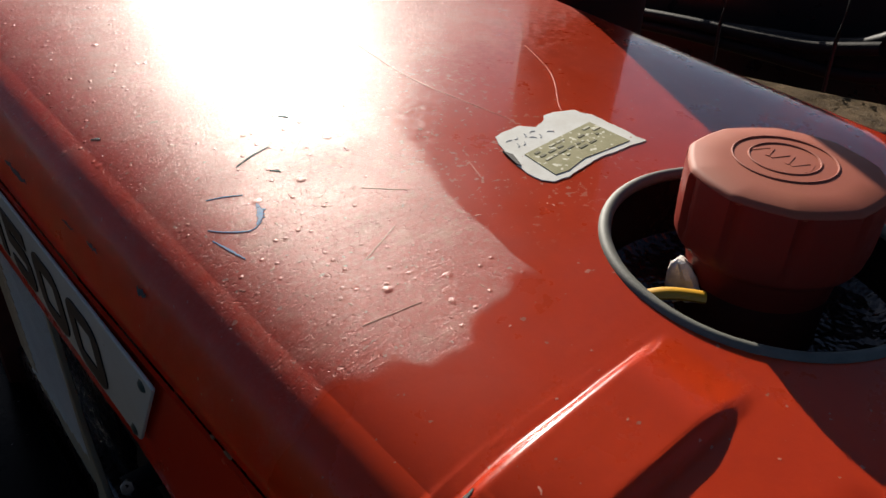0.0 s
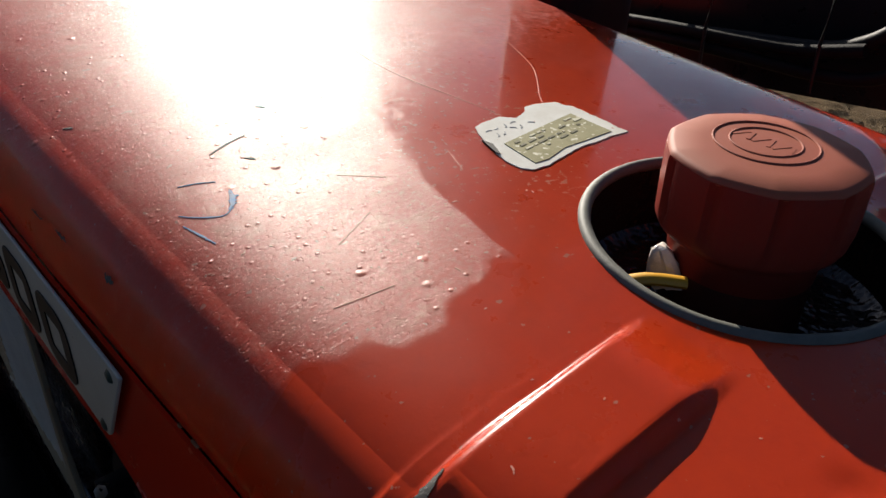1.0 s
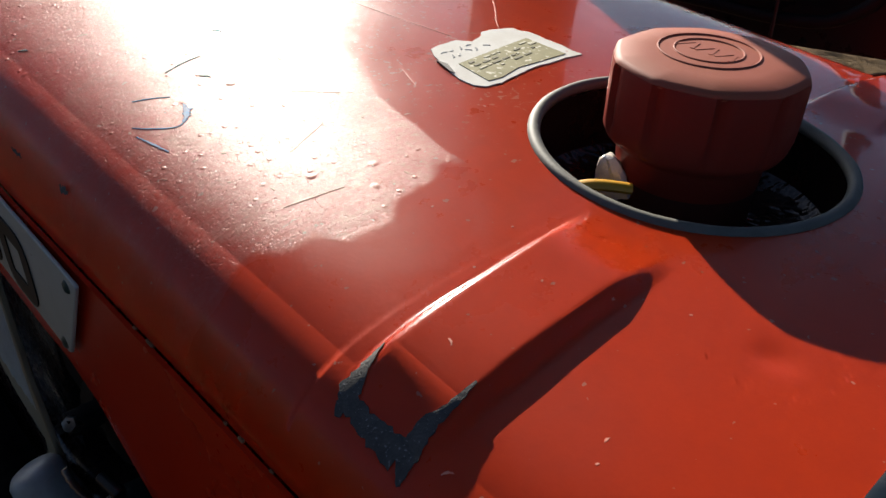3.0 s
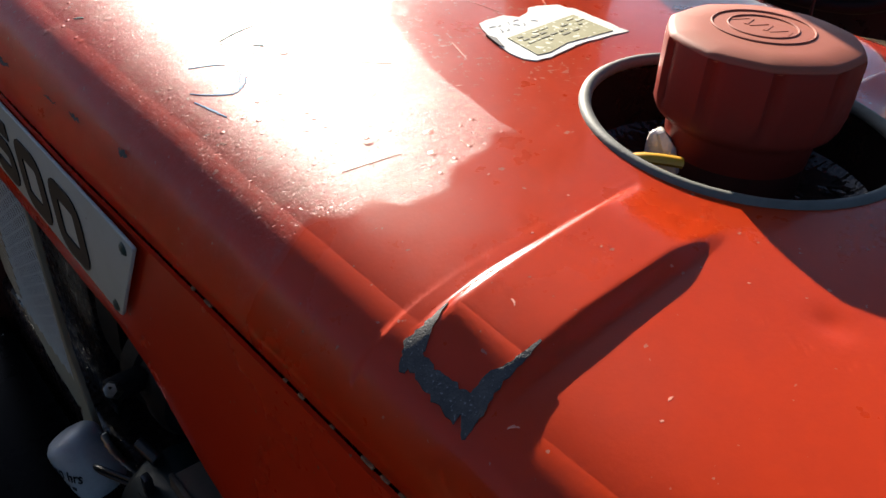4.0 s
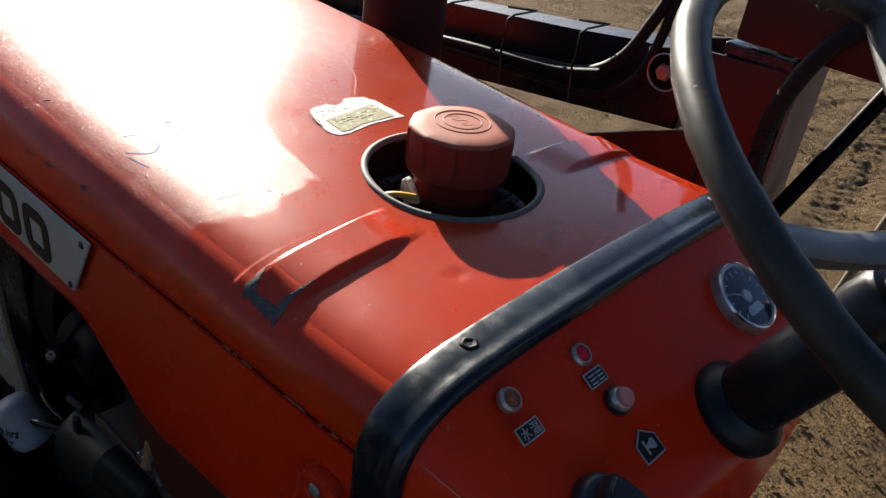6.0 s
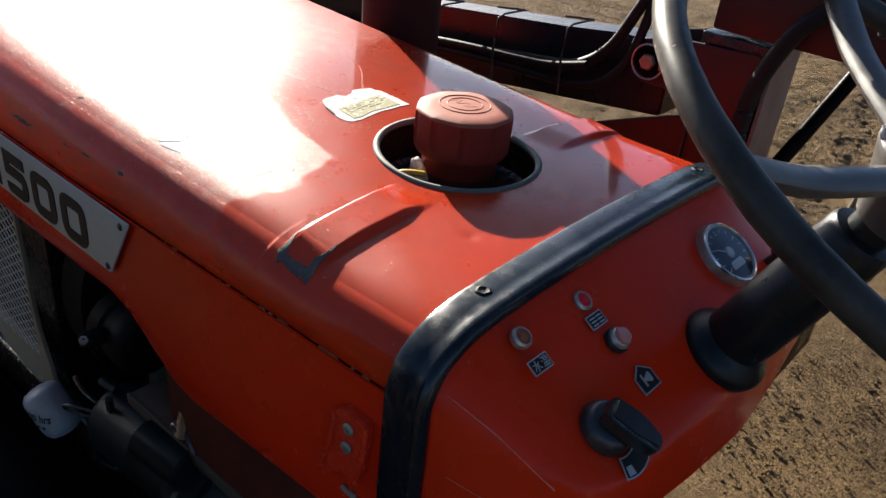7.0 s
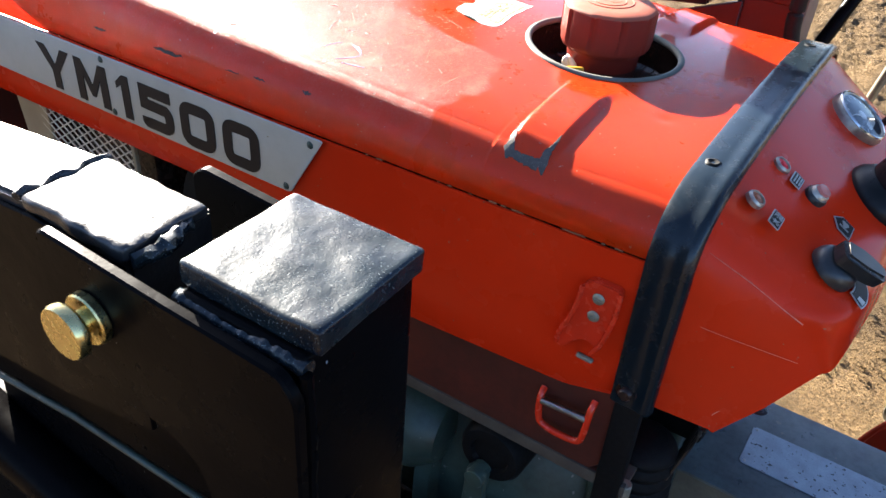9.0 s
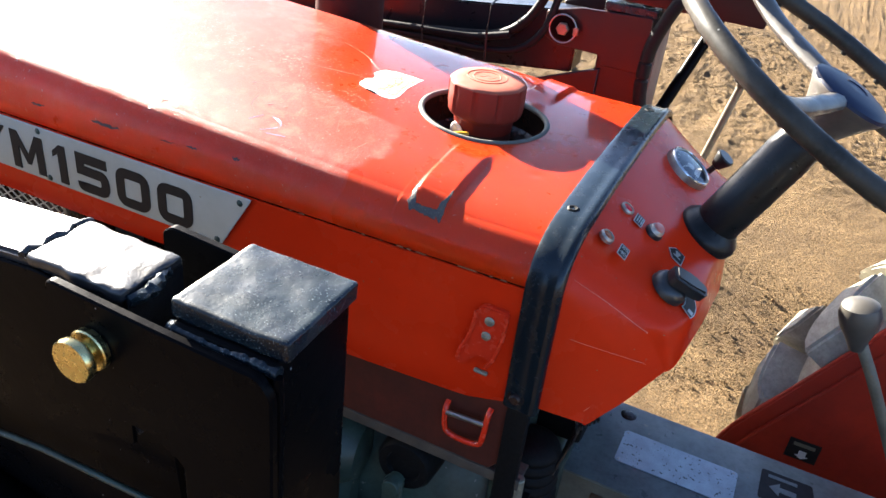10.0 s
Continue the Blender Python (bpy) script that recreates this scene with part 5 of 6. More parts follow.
fen = [(-0.240, 0.34), (-0.222, 0.41), (-0.252, 0.502), (-0.314, 0.612), (-0.374, 0.718), (-0.420, 0.800), (-0.50, 0.93), (-0.65, 1.01), (-0.80, 1.035), (-1.1, 0.99), (-1.1, 0.36)]
fender = part("fender", merge(slab(fen, 0.003, Matrix.Translation((FEN_X, 0, 0)) @ LEFT @ Matrix.Translation((0, 0, 0)), 0.0008),
    tube(smooth_line([(FEN_X + 0.004, y, z) for y, z in fen[1:10]], 6), 0.005, 8),
    tube(smooth_line([(FEN_X - 0.004, y - 0.026, z - 0.010) for y, z in fen[1:9]], 6), 0.0035, 8)), fender_shade_red, tractor, "red rear fender plate")
fs = part("fender_sticker", slab([(-0.342, 0.531), (-0.392, 0.531), (-0.392, 0.490), (-0.342, 0.490)], 0.0008, Matrix.Translation((FEN_X - 0.003, 0, 0)) @ LEFT), letter_black, fender, "small black warning sticker")
part("print_bar", slab([(-0.350, 0.525), (-0.384, 0.525), (-0.384, 0.518), (-0.350, 0.518)], 0.0006, Matrix.Translation((FEN_X - 0.0040, 0, 0)) @ LEFT), tan_steel, fs)
part("print_mark", slab([(-0.362, 0.510), (-0.374, 0.510), (-0.374, 0.500), (-0.379, 0.500), (-0.368, 0.493), (-0.357, 0.500), (-0.362, 0.500)], 0.0006, Matrix.Translation((FEN_X - 0.0040, 0, 0)) @ LEFT), white_print, fs)


def build_wheel_assembly(cx, cy, cz, R, width):
    w = empty("rear_wheel")
    w.parent = tractor
    c = (cx - width / 2, cy, cz)
    h = width
    tyre = part("tyre", lathe([(R * 0.60, 0.02), (R * 0.74, -0.002), (R * 0.82, 0.0), (R * 0.865, 0.012), (R * 0.885, 0.05), (R * 0.890, h * 0.5), (R * 0.885, h - 0.05), (R * 0.865, h - 0.012), (R * 0.82, h), (R * 0.74, h + 0.002), (R * 0.60, h - 0.02)], 72, c, (1, 0, 0)), tyre_rubber, w, "dusty grey tractor tyre")
    part("wheel_disc", lathe([(0.0, h * 0.55), (R * 0.2, h * 0.55), (R * 0.3, h * 0.4), (R * 0.55, h * 0.45), (R * 0.60, h * 0.1), (R * 0.61, h * 0.9)], 48, c, (1, 0, 0)), cream, w)
    n = 15
    for k in range(n):
        for side in (0, 1):
            a = 2 * math.pi * (k + 0.5 * side) / n + radians(4.0)
            bm = bmesh.new()
            path = [(-0.004, 0.0, 0.84), (0.022, 0.015, 0.87), (h * 0.25, 0.035, 0.88), (h * 0.53, 0.085, 0.885)]
            tops = [(0.0, 0.0, 0.960), (0.020, 0.010, 0.984), (h * 0.27, 0.035, 0.998), (h * 0.53, 0.085, 1.0)]
            half = [0.046, 0.046, 0.042, 0.036]
            lo, hi = [], []
            for (u, da, rr), (u2, da2, r2), hw in zip(path, tops, half):
                for dst, uu, dd, rad, ww in ((lo, u, da, rr, hw * 1.15), (hi, u2, da2, r2, hw * 0.95)):
                    x = cx - width / 2 + (uu if side == 0 else width - uu)
                    pair = []
                    for sgn in (-1, 1):
                        ang = a + dd * 2.0 + sgn * ww / R
                        pair.append(bm.verts.new((x, cy + R * rad * math.cos(ang), cz + R * rad * math.sin(ang))))
                    dst.append(pair)
            for i in range(3):
                bm.faces.new((hi[i][0], hi[i + 1][0], hi[i + 1][1], hi[i][1]))
                bm.faces.new((lo[i][0], lo[i + 1][0], hi[i + 1][0], hi[i][0]))
                bm.faces.new((lo[i][1], hi[i][1], hi[i + 1][1], lo[i + 1][1]))
            for i in (0, 3):
                bm.faces.new((lo[i][0], hi[i][0], hi[i][1], lo[i][1]))
            bmesh.ops.recalc_face_normals(bm, faces=bm.faces)
            bmesh.ops.bevel(bm, geom=[e for e in bm.edges if not e.is_boundary], offset=0.005, segments=2, affect="EDGES")
            part("lug", bm, tyre_rubber, tyre)
    return w


build_wheel_assembly(0.372, -0.752, 0.494, 0.498, 0.15)
build_wheel_assembly(-0.372, -0.752, 0.494, 0.498, 0.15)
gear = part("gear_lever", merge(tube(smooth_line([(0.04, -0.475, 0.60), (0.032, -0.445, 0.69), (0.014, -0.370, 0.83), (0.004, -0.325, 0.905)], 8), 0.0068, 12)), tan_steel, tractor, "grey gear lever")
part("gear_knob", lathe([(0.008, -0.045), (0.013, -0.030), (0.0215, -0.010), (0.0235, 0.004), (0.020, 0.016), (0.011, 0.0215), (0, 0.0228)], 24, (0.0, -0.314, 0.936), (-0.05, 0.25, 1)), material("grey plastic knob", (0.062, 0.056, 0.046), 0.42, vary=(0.035, 0.032, 0.027), vary_scale=50, vary_amount=0.5), gear)

# ---- dash instruments ----
glass = material("gauge glass", (0.9, 0.9, 0.9), 0.03, transmission=1.0)
gauge_face = material("gauge face", (0.012, 0.018, 0.035), 0.4, vary=(0.03, 0.04, 0.06), vary_scale=80, vary_amount=0.5)
lens_red = material("red lens", (0.65, 0.012, 0.02), 0.2, specular=0.15, vary=(0.8, 0.05, 0.08), vary_scale=200, vary_amount=0.4)
lens_amber = material("dull amber lens", (0.26, 0.06, 0.02), 0.2, specular=0.2, vary=(0.4, 0.15, 0.08), vary_scale=200, vary_amount=0.4)
button_pink = material("faded red button", (0.50, 0.16, 0.13), 0.35, vary=(0.6, 0.3, 0.25), vary_scale=120, vary_amount=0.4)
label_silver = material("silver label edge", (0.42, 0.42, 0.40), 0.4, 0.5, vary=(0.3, 0.3, 0.28), vary_scale=100, vary_amount=0.5)


def dash_lathe(profile, x, y, lift=0.0, seg=28):
    return lathe(profile, seg, dash_point(x, y, lift), DASH_N)


gauge = empty("gauge")
gauge.parent = tractor
GX, GY = 0.0945, -0.0755
part("bezel", dash_lathe([(0.0288, 0.0085), (0.0296, 0.0100), (0.0306, 0.0095), (0.0312, 0.0080), (0.0300, 0.0070)], GX, GY, 0, 48), chrome, gauge, "thin chrome gauge rim")
part("gauge_case", dash_lathe([(0.0262, 0.004), (0.0272, 0.0085), (0.0288, 0.0090), (0.0312, 0.0075), (0.0325, 0.003), (0.0325, -0.006)], GX, GY, 0, 48), bezel_dull, gauge)
part("gauge_face", dash_lathe([(0.0, 0.003), (0.0268, 0.003), (0.0268, -0.004)], GX, GY, 0, 40), gauge_face, gauge, "dark blue dial face")
M = on_dash(GX, GY, 0.0042)
part("needle", slab([(-0.0012, -0.004), (0.0012, -0.004), (0.0004, 0.018), (-0.0004, 0.018)], 0.0008, M @ pose(0, 0, 0, 0, 0, 62)), white_print, gauge)
part("needle_hub", lathe([(0, 0.003), (0.005, 0.0025), (0.006, 0)], 16, M.translation, DASH_N), white_print, gauge)
for k in range(13):
    a = radians(-40 + 260 * k / 12)
    long = 0.005 if k % 3 == 0 else 0.003
    part("tick", slab([(-0.0005, 0.0235 - long), (0.0005, 0.0235 - long), (0.0005, 0.0235), (-0.0005, 0.0235)], 0.0003, M @ Matrix.Rotation(a - radians(90), 4, "Z")), white_print, gauge)
part("gauge_patch", slab(rounded([(-0.012, -0.016), (0.012, -0.016), (0.010, -0.008), (-0.010, -0.008)], 0.003, 3), 0.0003, M), white_print, gauge)
pane = part("glass", dash_lathe([(0.0, 0.0095), (0.018, 0.0092), (0.0275, 0.008)], GX, GY, 0, 40), glass, gauge)
pane.visible_shadow = False

for x, y, lens in ((-0.1015, -0.0435, lens_red), (-0.1775, -0.0415, lens_amber)):
    lamp = empty("indicator_lamp")
    lamp.parent = tractor
    part("bezel", dash_lathe([(0.0060, 0.0002), (0.0064, 0.0020), (0.0071, 0.0019), (0.0080, 0.0004), (0.0084, 0.0), (0.0084, -0.004)], x, y), bezel_dull, lamp, "pale metal ring")
    part("lens", dash_lathe([(0.0, 0.0020), (0.0022, 0.0017), (0.0030, 0.0006), (0.0060, 0.0004), (0.0060, -0.003)], x, y), lens, lamp, "small round lens")


def dash_label(x, y, w, h, turn=0):
    ob = part("label_plate", slab(rounded([(-w / 2, -h / 2), (w / 2, -h / 2), (w / 2, h / 2), (-w / 2, h / 2)], 0.001, 2), 0.0008, on_dash(x, y, 0.0002)), label_silver, tractor, "small black label with silver edge")
    part("label_field", slab([(-w / 2 + 0.001, -h / 2 + 0.001), (w / 2 - 0.001, -h / 2 + 0.001), (w / 2 - 0.001, h / 2 - 0.001), (-w / 2 + 0.001, h / 2 - 0.001)], 0.0005, on_dash(x, y, 0.0008)), letter_black, ob)
    return ob


lab = dash_label(-0.1795, -0.0605, 0.0215, 0.0115)
for k, ch in enumerate("水温"):
    letter(ch, -0.0047 + 0.0094 * k, 0, 0.0078, 0.0080, on_dash(-0.1795, -0.0605, 0.0017), lab, label_silver, "letter", 0.0, 0.0004)
lab = dash_label(-0.1040, -0.0585, 0.0200, 0.0115)
for k in range(2):
    for j in range(3):
        part("print_bar", slab([(-0.0075 + 0.0082 * k, -0.0038 + 0.0028 * j), (-0.001 + 0.0082 * k, -0.0038 + 0.0028 * j), (-0.001 + 0.0082 * k, -0.0026 + 0.0028 * j), (-0.0075 + 0.0082 * k, -0.0026 + 0.0028 * j)], 0.0004, on_dash(-0.1040, -0.0585, 0.0014)), label_silver, lab)
button = empty("push_button")
button.parent = tractor
part("bezel", dash_lathe([(0.0092, 0.0038), (0.0090, 0.0048), (0.0080, 0.0080), (0.0074, 0.0086), (0.0066, 0.0084)], -0.1000, -0.0765), bezel_dull, button)
part("button_base", dash_lathe([(0.0104, -0.002), (0.0104, 0.0032), (0.0096, 0.0044), (0.0084, 0.0044)], -0.1000, -0.0765), black_plastic, button)
part("button_cap", dash_lathe([(0.0, 0.0124), (0.0046, 0.0122), (0.0062, 0.0112), (0.0066, 0.0076)], -0.1000, -0.0765), button_pink, button, "faded red button cap")
penta = part("horn_plate", slab([(-0.0125, -0.0095), (0.0105, -0.0095), (0.0105, 0.0045), (-0.001, 0.0125), (-0.0125, 0.0045)], 0.0008, on_dash(-0.0985, -0.1065, 0.0002)), label_silver, tractor, "small five-sided pictogram plate")
part("label_field", slab([(-0.0113, -0.0083), (0.0093, -0.0083), (0.0093, 0.0038), (-0.001, 0.0110), (-0.0113, 0.0038)], 0.0005, on_dash(-0.0985, -0.1065, 0.0008)), letter_black, penta)
part("horn_mark", merge(slab([(-0.006, -0.005), (-0.004, -0.005), (-0.004, 0.005), (-0.006, 0.005)], 0.0004, on_dash(-0.0985, -0.1065, 0.0014)),
    slab([(-0.004, -0.001), (0.003, -0.004), (0.005, -0.003), (0.005, 0.003), (0.003, 0.004), (-0.004, 0.001)], 0.0004, on_dash(-0.0985, -0.1065, 0.0014))), label_silver, penta)
switch = empty("rotary_switch")
switch.parent = tractor
SX, SY = -0.164, -0.1125
part("switch_base", dash_lathe([(0.0, 0.010), (0.015, 0.010), (0.0175, 0.008), (0.0200, 0.003), (0.0205, -0.003)], SX, SY, 0, 36), black_plastic, switch)
lever_poly = rounded([(-0.013, -0.0105), (0.010, -0.0115), (0.032, -0.0090), (0.033, 0.005), (0.012, 0.0120), (-0.012, 0.0105)], 0.006, 4)
part("switch_lever", slab(lever_poly, 0.016, on_dash(SX, SY, 0.008) @ pose(0, 0, 0, 0, 0, -66), 0.003, 3), black_plastic, switch, "black plastic turn lever")
arc = []
for k in range(13):
    a = radians(-112 + 62 * k / 12)
    arc.append((0.038 * math.cos(a), 0.038 * math.sin(a)))
for k in range(13):
    a = radians(-50 - 62 * k / 12)
    arc.append((0.0225 * math.cos(a), 0.0225 * math.sin(a)))
arc_plate = part("switch_scale", slab(arc, 0.0008, on_dash(SX, SY, 0.0002)), label_silver, tractor, "curved black switch scale with silver edge")
inner = []
for k in range(13):
    a = radians(-110 + 58 * k / 12)
    inner.append((0.0368 * math.cos(a), 0.0368 * math.sin(a)))
for k in range(13):
    a = radians(-52 - 58 * k / 12)
    inner.append((0.0237 * math.cos(a), 0.0237 * math.sin(a)))
part("label_field", slab(inner, 0.0005, on_dash(SX, SY, 0.0008)), letter_black, arc_plate)
part("scale_mark", slab([(-0.011, -0.0345), (-0.004, -0.0355), (-0.0035, -0.029), (-0.009, -0.028)], 0.0004, on_dash(SX, SY, 0.0014)), label_silver, arc_plate)
part("pull_knob", lathe([(0.004, -0.01), (0.004, 0.009), (0.0075, 0.011), (0.0095, 0.017), (0.0130, 0.026), (0.0130, 0.0285), (0.0115, 0.0300), (0, 0.0300)], 24, dash_point(0.150, -0.100), DASH_N), black_plastic, tractor, "black pull knob")

# ---- loader ----
loader = tagged(empty("front_loader"), "black and dark red steel front loader frame mounted beside the tractor", "front loader")


def mirrored(bm, s):
    """The left-hand shape as built, or its mirror image on the right."""
    if s > 0:
        bm.transform(Matrix.Diagonal((-1, 1, 1, 1)))
        bmesh.ops.reverse_faces(bm, faces=bm.faces)
    return bm


def rough(bm, amount, scale, seed=0):
    """Uneven, torch-cut surfaces and welds."""
    for v in bm.verts:
        v.co += Vector((noise.noise((v.co.x * scale, v.co.y * scale, v.co.z * scale + seed)), noise.noise((v.co.x * scale + 7, v.co.y * scale, v.co.z * scale + seed)), noise.noise((v.co.x * scale, v.co.y * scale + 7, v.co.z * scale + seed)))) * amount
    return bm


def fine_box(x0, x1, y0, y1, z0, z1, bevel, cuts, amount, scale, seed=0):
    bm = box(x0, x1, y0, y1, z0, z1, 0)
    bmesh.ops.subdivide_edges(bm, edges=bm.edges[:], cuts=cuts, use_grid_fill=True)
    for v in bm.verts:
        core = Vector((min(max(v.co.x, x0 + bevel), x1 - bevel), min(max(v.co.y, y0 + bevel), y1 - bevel), min(max(v.co.z, z0 + bevel), z1 - bevel)))
        d = v.co - core
        if bevel and d.length > 1e-9:
            v.co = core + d.normalized() * bevel
    rough(bm, amount, scale, seed)
    return bm


def loader_side(s):
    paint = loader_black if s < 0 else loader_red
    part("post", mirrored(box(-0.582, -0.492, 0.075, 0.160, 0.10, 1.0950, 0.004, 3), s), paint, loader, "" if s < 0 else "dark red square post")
    cap = fine_box(-0.577, -0.4895, 0.070, 0.163, 1.0945, 1.1100, 0.0026, 33, 0.0011, 45, 2)
    part("post_cap", mirrored(cap, s), cap_black, loader, "glossy weathered black cap plate with weld beads")
    out_poly = rounded([(0.070, 0.50), (0.070, 1.078), (0.080, 1.091), (0.165, 1.094), (0.258, 1.099), (0.266, 1.06), (0.270, 0.989), (0.222, 0.996), (0.172, 0.994), (0.148, 0.980), (0.141, 0.95), (0.141, 0.50)], 0.006, 3) if s < 0 else rounded([(0.075, 0.60), (0.075, 1.098), (0.20, 1.09), (0.262, 1.075), (0.262, 1.030), (0.235, 1.018), (0.155, 1.017), (0.155, 0.60)], 0.006, 3)
    part("cheek_plate", mirrored(slab(out_poly, 0.008, on_left(-0.5865), 0.0015), s), paint, loader)
    in_poly = rounded([(0.16, 0.98), (0.16, 1.094), (0.238, 1.0985), (0.247, 1.092), (0.247, 1.07), (0.25, 1.0), (0.25, 0.98)], 0.004, 3) if s < 0 else rounded([(0.075, 1.0), (0.075, 1.098), (0.20, 1.09), (0.262, 1.075), (0.262, 1.030), (0.235, 1.018), (0.155, 1.017), (0.150, 1.0)], 0.006, 3)
    part("cheek_plate", mirrored(slab(in_poly, 0.008, on_left(-0.485), 0.0012), s), paint, loader)
    weld = tube(smooth_line([(-0.5800, 0.074 + 0.022 * k, 1.0880 + 0.0012 * math.sin(k * 2.1)) for k in range(5)], 14), 0.0050, 10, False, lambda k: 1 + 0.30 * noise.noise((k * 0.33, s, 0)))
    part("weld_bead", mirrored(weld, s), cap_black, loader)
    weld = tube(smooth_line([(-0.5835 + 0.0012 * math.sin(k * 1.7), 0.0725, 1.088 - 0.045 * k) for k in range(9)], 8), 0.0034, 8, False, lambda k: 1 + 0.4 * noise.noise((k * 0.8, s, 3)))
    part("weld_bead", mirrored(weld, s), loader_black, loader)
    if s < 0:
        arm = slab([(0.205, 1.094), (0.205, 0.962), (0.30, 0.940), (1.35, 0.81), (1.35, 0.955), (0.42, 1.083), (0.285, 1.096)], 0.062, on_left(-0.515), 0.003, 2)
        part("lift_arm", arm, arm_gloss, loader, "black lift arm shining in the sun")
        # Thin darker sheet over the arm's flank, standing for its shade.
        side = slab([(0.207, 1.085), (0.207, 0.958), (0.30, 0.936), (1.34, 0.807), (1.34, 0.950), (0.42, 1.076), (0.285, 1.088)], 0.004, on_left(-0.5768), 0.001)
        part("arm_side_shade", side, loader_black, loader)
        tongue = fine_box(-0.580, -0.520, 0.203, 0.292, 1.0895, 1.0995, 0.003, 19, 0.0020, 80, 5)
        part("arm_tongue", tongue, arm_gloss, loader, "torch-cut plate on the arm's end")
        part("arm_seam", tube([(-0.58 + 0.008 * k, 0.296 + 0.003 * math.sin(k * 2.3), 1.0965) for k in range(9)], 0.0030, 8, False, lambda k: 1 + 0.4 * math.sin(k * 2.0)), cap_black, loader)
        part("torn_end", rough(tube(smooth_line([(-0.577, 0.201, 1.091), (-0.556, 0.197, 1.0925), (-0.537, 0.205, 1.093), (-0.523, 0.213, 1.092)], 6), 0.0048, 8), 0.003, 160), cap_black, loader)
    else:
        arm = slab([(0.208, 1.072), (0.208, 0.965), (0.39, 0.942), (0.71, 0.905), (1.4, 0.83), (1.4, 0.94), (0.65, 1.0275), (0.40, 1.054), (0.30, 1.068)], 0.062, on_left(-0.515), 0.003, 2)
        part("lift_arm", mirrored(arm, s), arm_dark, loader, "black lift arm with tied hydraulic hoses")
    # pivot pin
    pin = empty("pivot_pin")
    pin.parent = loader
    z = 1.0565 if s < 0 else 1.052
    y = 0.219 if s < 0 else 0.224
    if s < 0:
        part("collar", lathe([(0.0, 0), (0.0155, 0.0), (0.0165, 0.001), (0.0165, 0.0055), (0.0155, 0.0065), (0.0075, 0.0065), (0.0075, 0.013)], 32, (-0.5945, y, z), (-1, 0, 0)), zinc, pin)
        part("pin_head", lathe([(0.0075, 0.012), (0.0150, 0.0125), (0.0170, 0.0145), (0.0172, 0.019), (0.0160, 0.021), (0.0, 0.0213)], 36, (-0.5945, y, z), (-1, 0, 0)), zinc, pin, "yellow zinc-plated pin head")
    else:
        x = 0.4765
        part("washer", lathe([(0.0, 0.0), (0.022, 0.0), (0.022, -0.003), (0.0, -0.003)], 28, (x, y, z), (1, 0, 0)), loader_black, pin)
        part("pin_head", lathe([(0, -0.012), (0.0095, -0.012), (0.0115, -0.010), (0.0115, 0.0)], 6, (x, y, z), (1, 0, 0)), copper, pin, "copper-coloured bolt head")
        ring = [(x - 0.006, y + 0.0245 * math.cos(2 * math.pi * k / 48), z + 0.0245 * math.sin(2 * math.pi * k / 48)) for k in range(48)]
        part("ring_clip", tube(ring, 0.0013, 8, True), steel, pin, "thin wire ring")
        part("clip_tab", box(x - 0.010, x - 0.003, y - 0.0285, y - 0.0195, z - 0.007, z + 0.006, 0.0015), copper, pin)


cap_black = material("weathered glossy black", (0.0030, 0.0055, 0.0090), 0.27, specular=0.34, vary=(0.013, 0.022, 0.025), vary_scale=19, vary_amount=0.8, rough_vary=0.06, bump=0.0004, bump_scale=120, fine=0.00012, fine_scale=900, spots=(0.09, 0.105, 0.105), spot_scale=700, spot_cut=0.66)
# Paler copy of the loader's black, for the arm top in sun.
arm_gloss = material("black gloss in a sunlit tone", (0.012, 0.012, 0.013), 0.36, specular=0.5, vary=(0.05, 0.05, 0.05), vary_scale=20, vary_amount=0.5, rough_vary=0.05, bump=0.0007, bump_scale=110, fine=0.0002, fine_scale=600)
arm_dark = material("black gloss paint", (0.005, 0.006, 0.008), 0.32, specular=0.3, vary=(0.014, 0.014, 0.015), vary_scale=14, vary_amount=0.5, rough_vary=0.08, bump=0.0002, bump_scale=60)
copper = material("copper-toned plating", (0.30, 0.165, 0.105), 0.40, 0.45, vary=(0.18, 0.08, 0.05), vary_scale=120, vary_amount=0.5)
loader_side(-1)
loader_side(1)
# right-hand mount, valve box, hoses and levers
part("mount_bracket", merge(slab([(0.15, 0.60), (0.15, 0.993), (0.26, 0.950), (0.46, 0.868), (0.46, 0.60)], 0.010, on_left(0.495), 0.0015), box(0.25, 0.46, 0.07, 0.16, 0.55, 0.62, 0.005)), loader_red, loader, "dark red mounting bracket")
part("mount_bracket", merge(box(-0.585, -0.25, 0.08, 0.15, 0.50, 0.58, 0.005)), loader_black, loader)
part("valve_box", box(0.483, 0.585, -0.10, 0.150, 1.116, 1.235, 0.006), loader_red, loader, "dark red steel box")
part("rear_flange", box(0.500, 0.592, 0.060, 0.066, 0.62, 1.115, 0.001), material("dusty brown paint", (0.20, 0.13, 0.095), 0.6, vary=(0.09, 0.05, 0.04), vary_scale=20, vary_amount=0.6), loader, "dusty brown flange behind the post")
hose_black = material("black rubber hose", (0.006, 0.0055, 0.0055), 0.55, specular=0.12, vary=(0.014, 0.012, 0.011), vary_scale=60, vary_amount=0.5, bump=0.0003, bump_scale=300)
part("hydraulic_hose", tube(smooth_line([(0.50, -0.06, 1.22), (0.475, -0.01, 1.185), (0.462, 0.030, 1.148), (0.46, 0.056, 1.09), (0.46, 0.067, 1.04), (0.46, 0.066, 0.98), (0.46, 0.052, 0.92), (0.455, 0.03, 0.82), (0.44, 0.03, 0.66)], 10), 0.0115, 14), hose_black, loader, "thick black hydraulic hose")
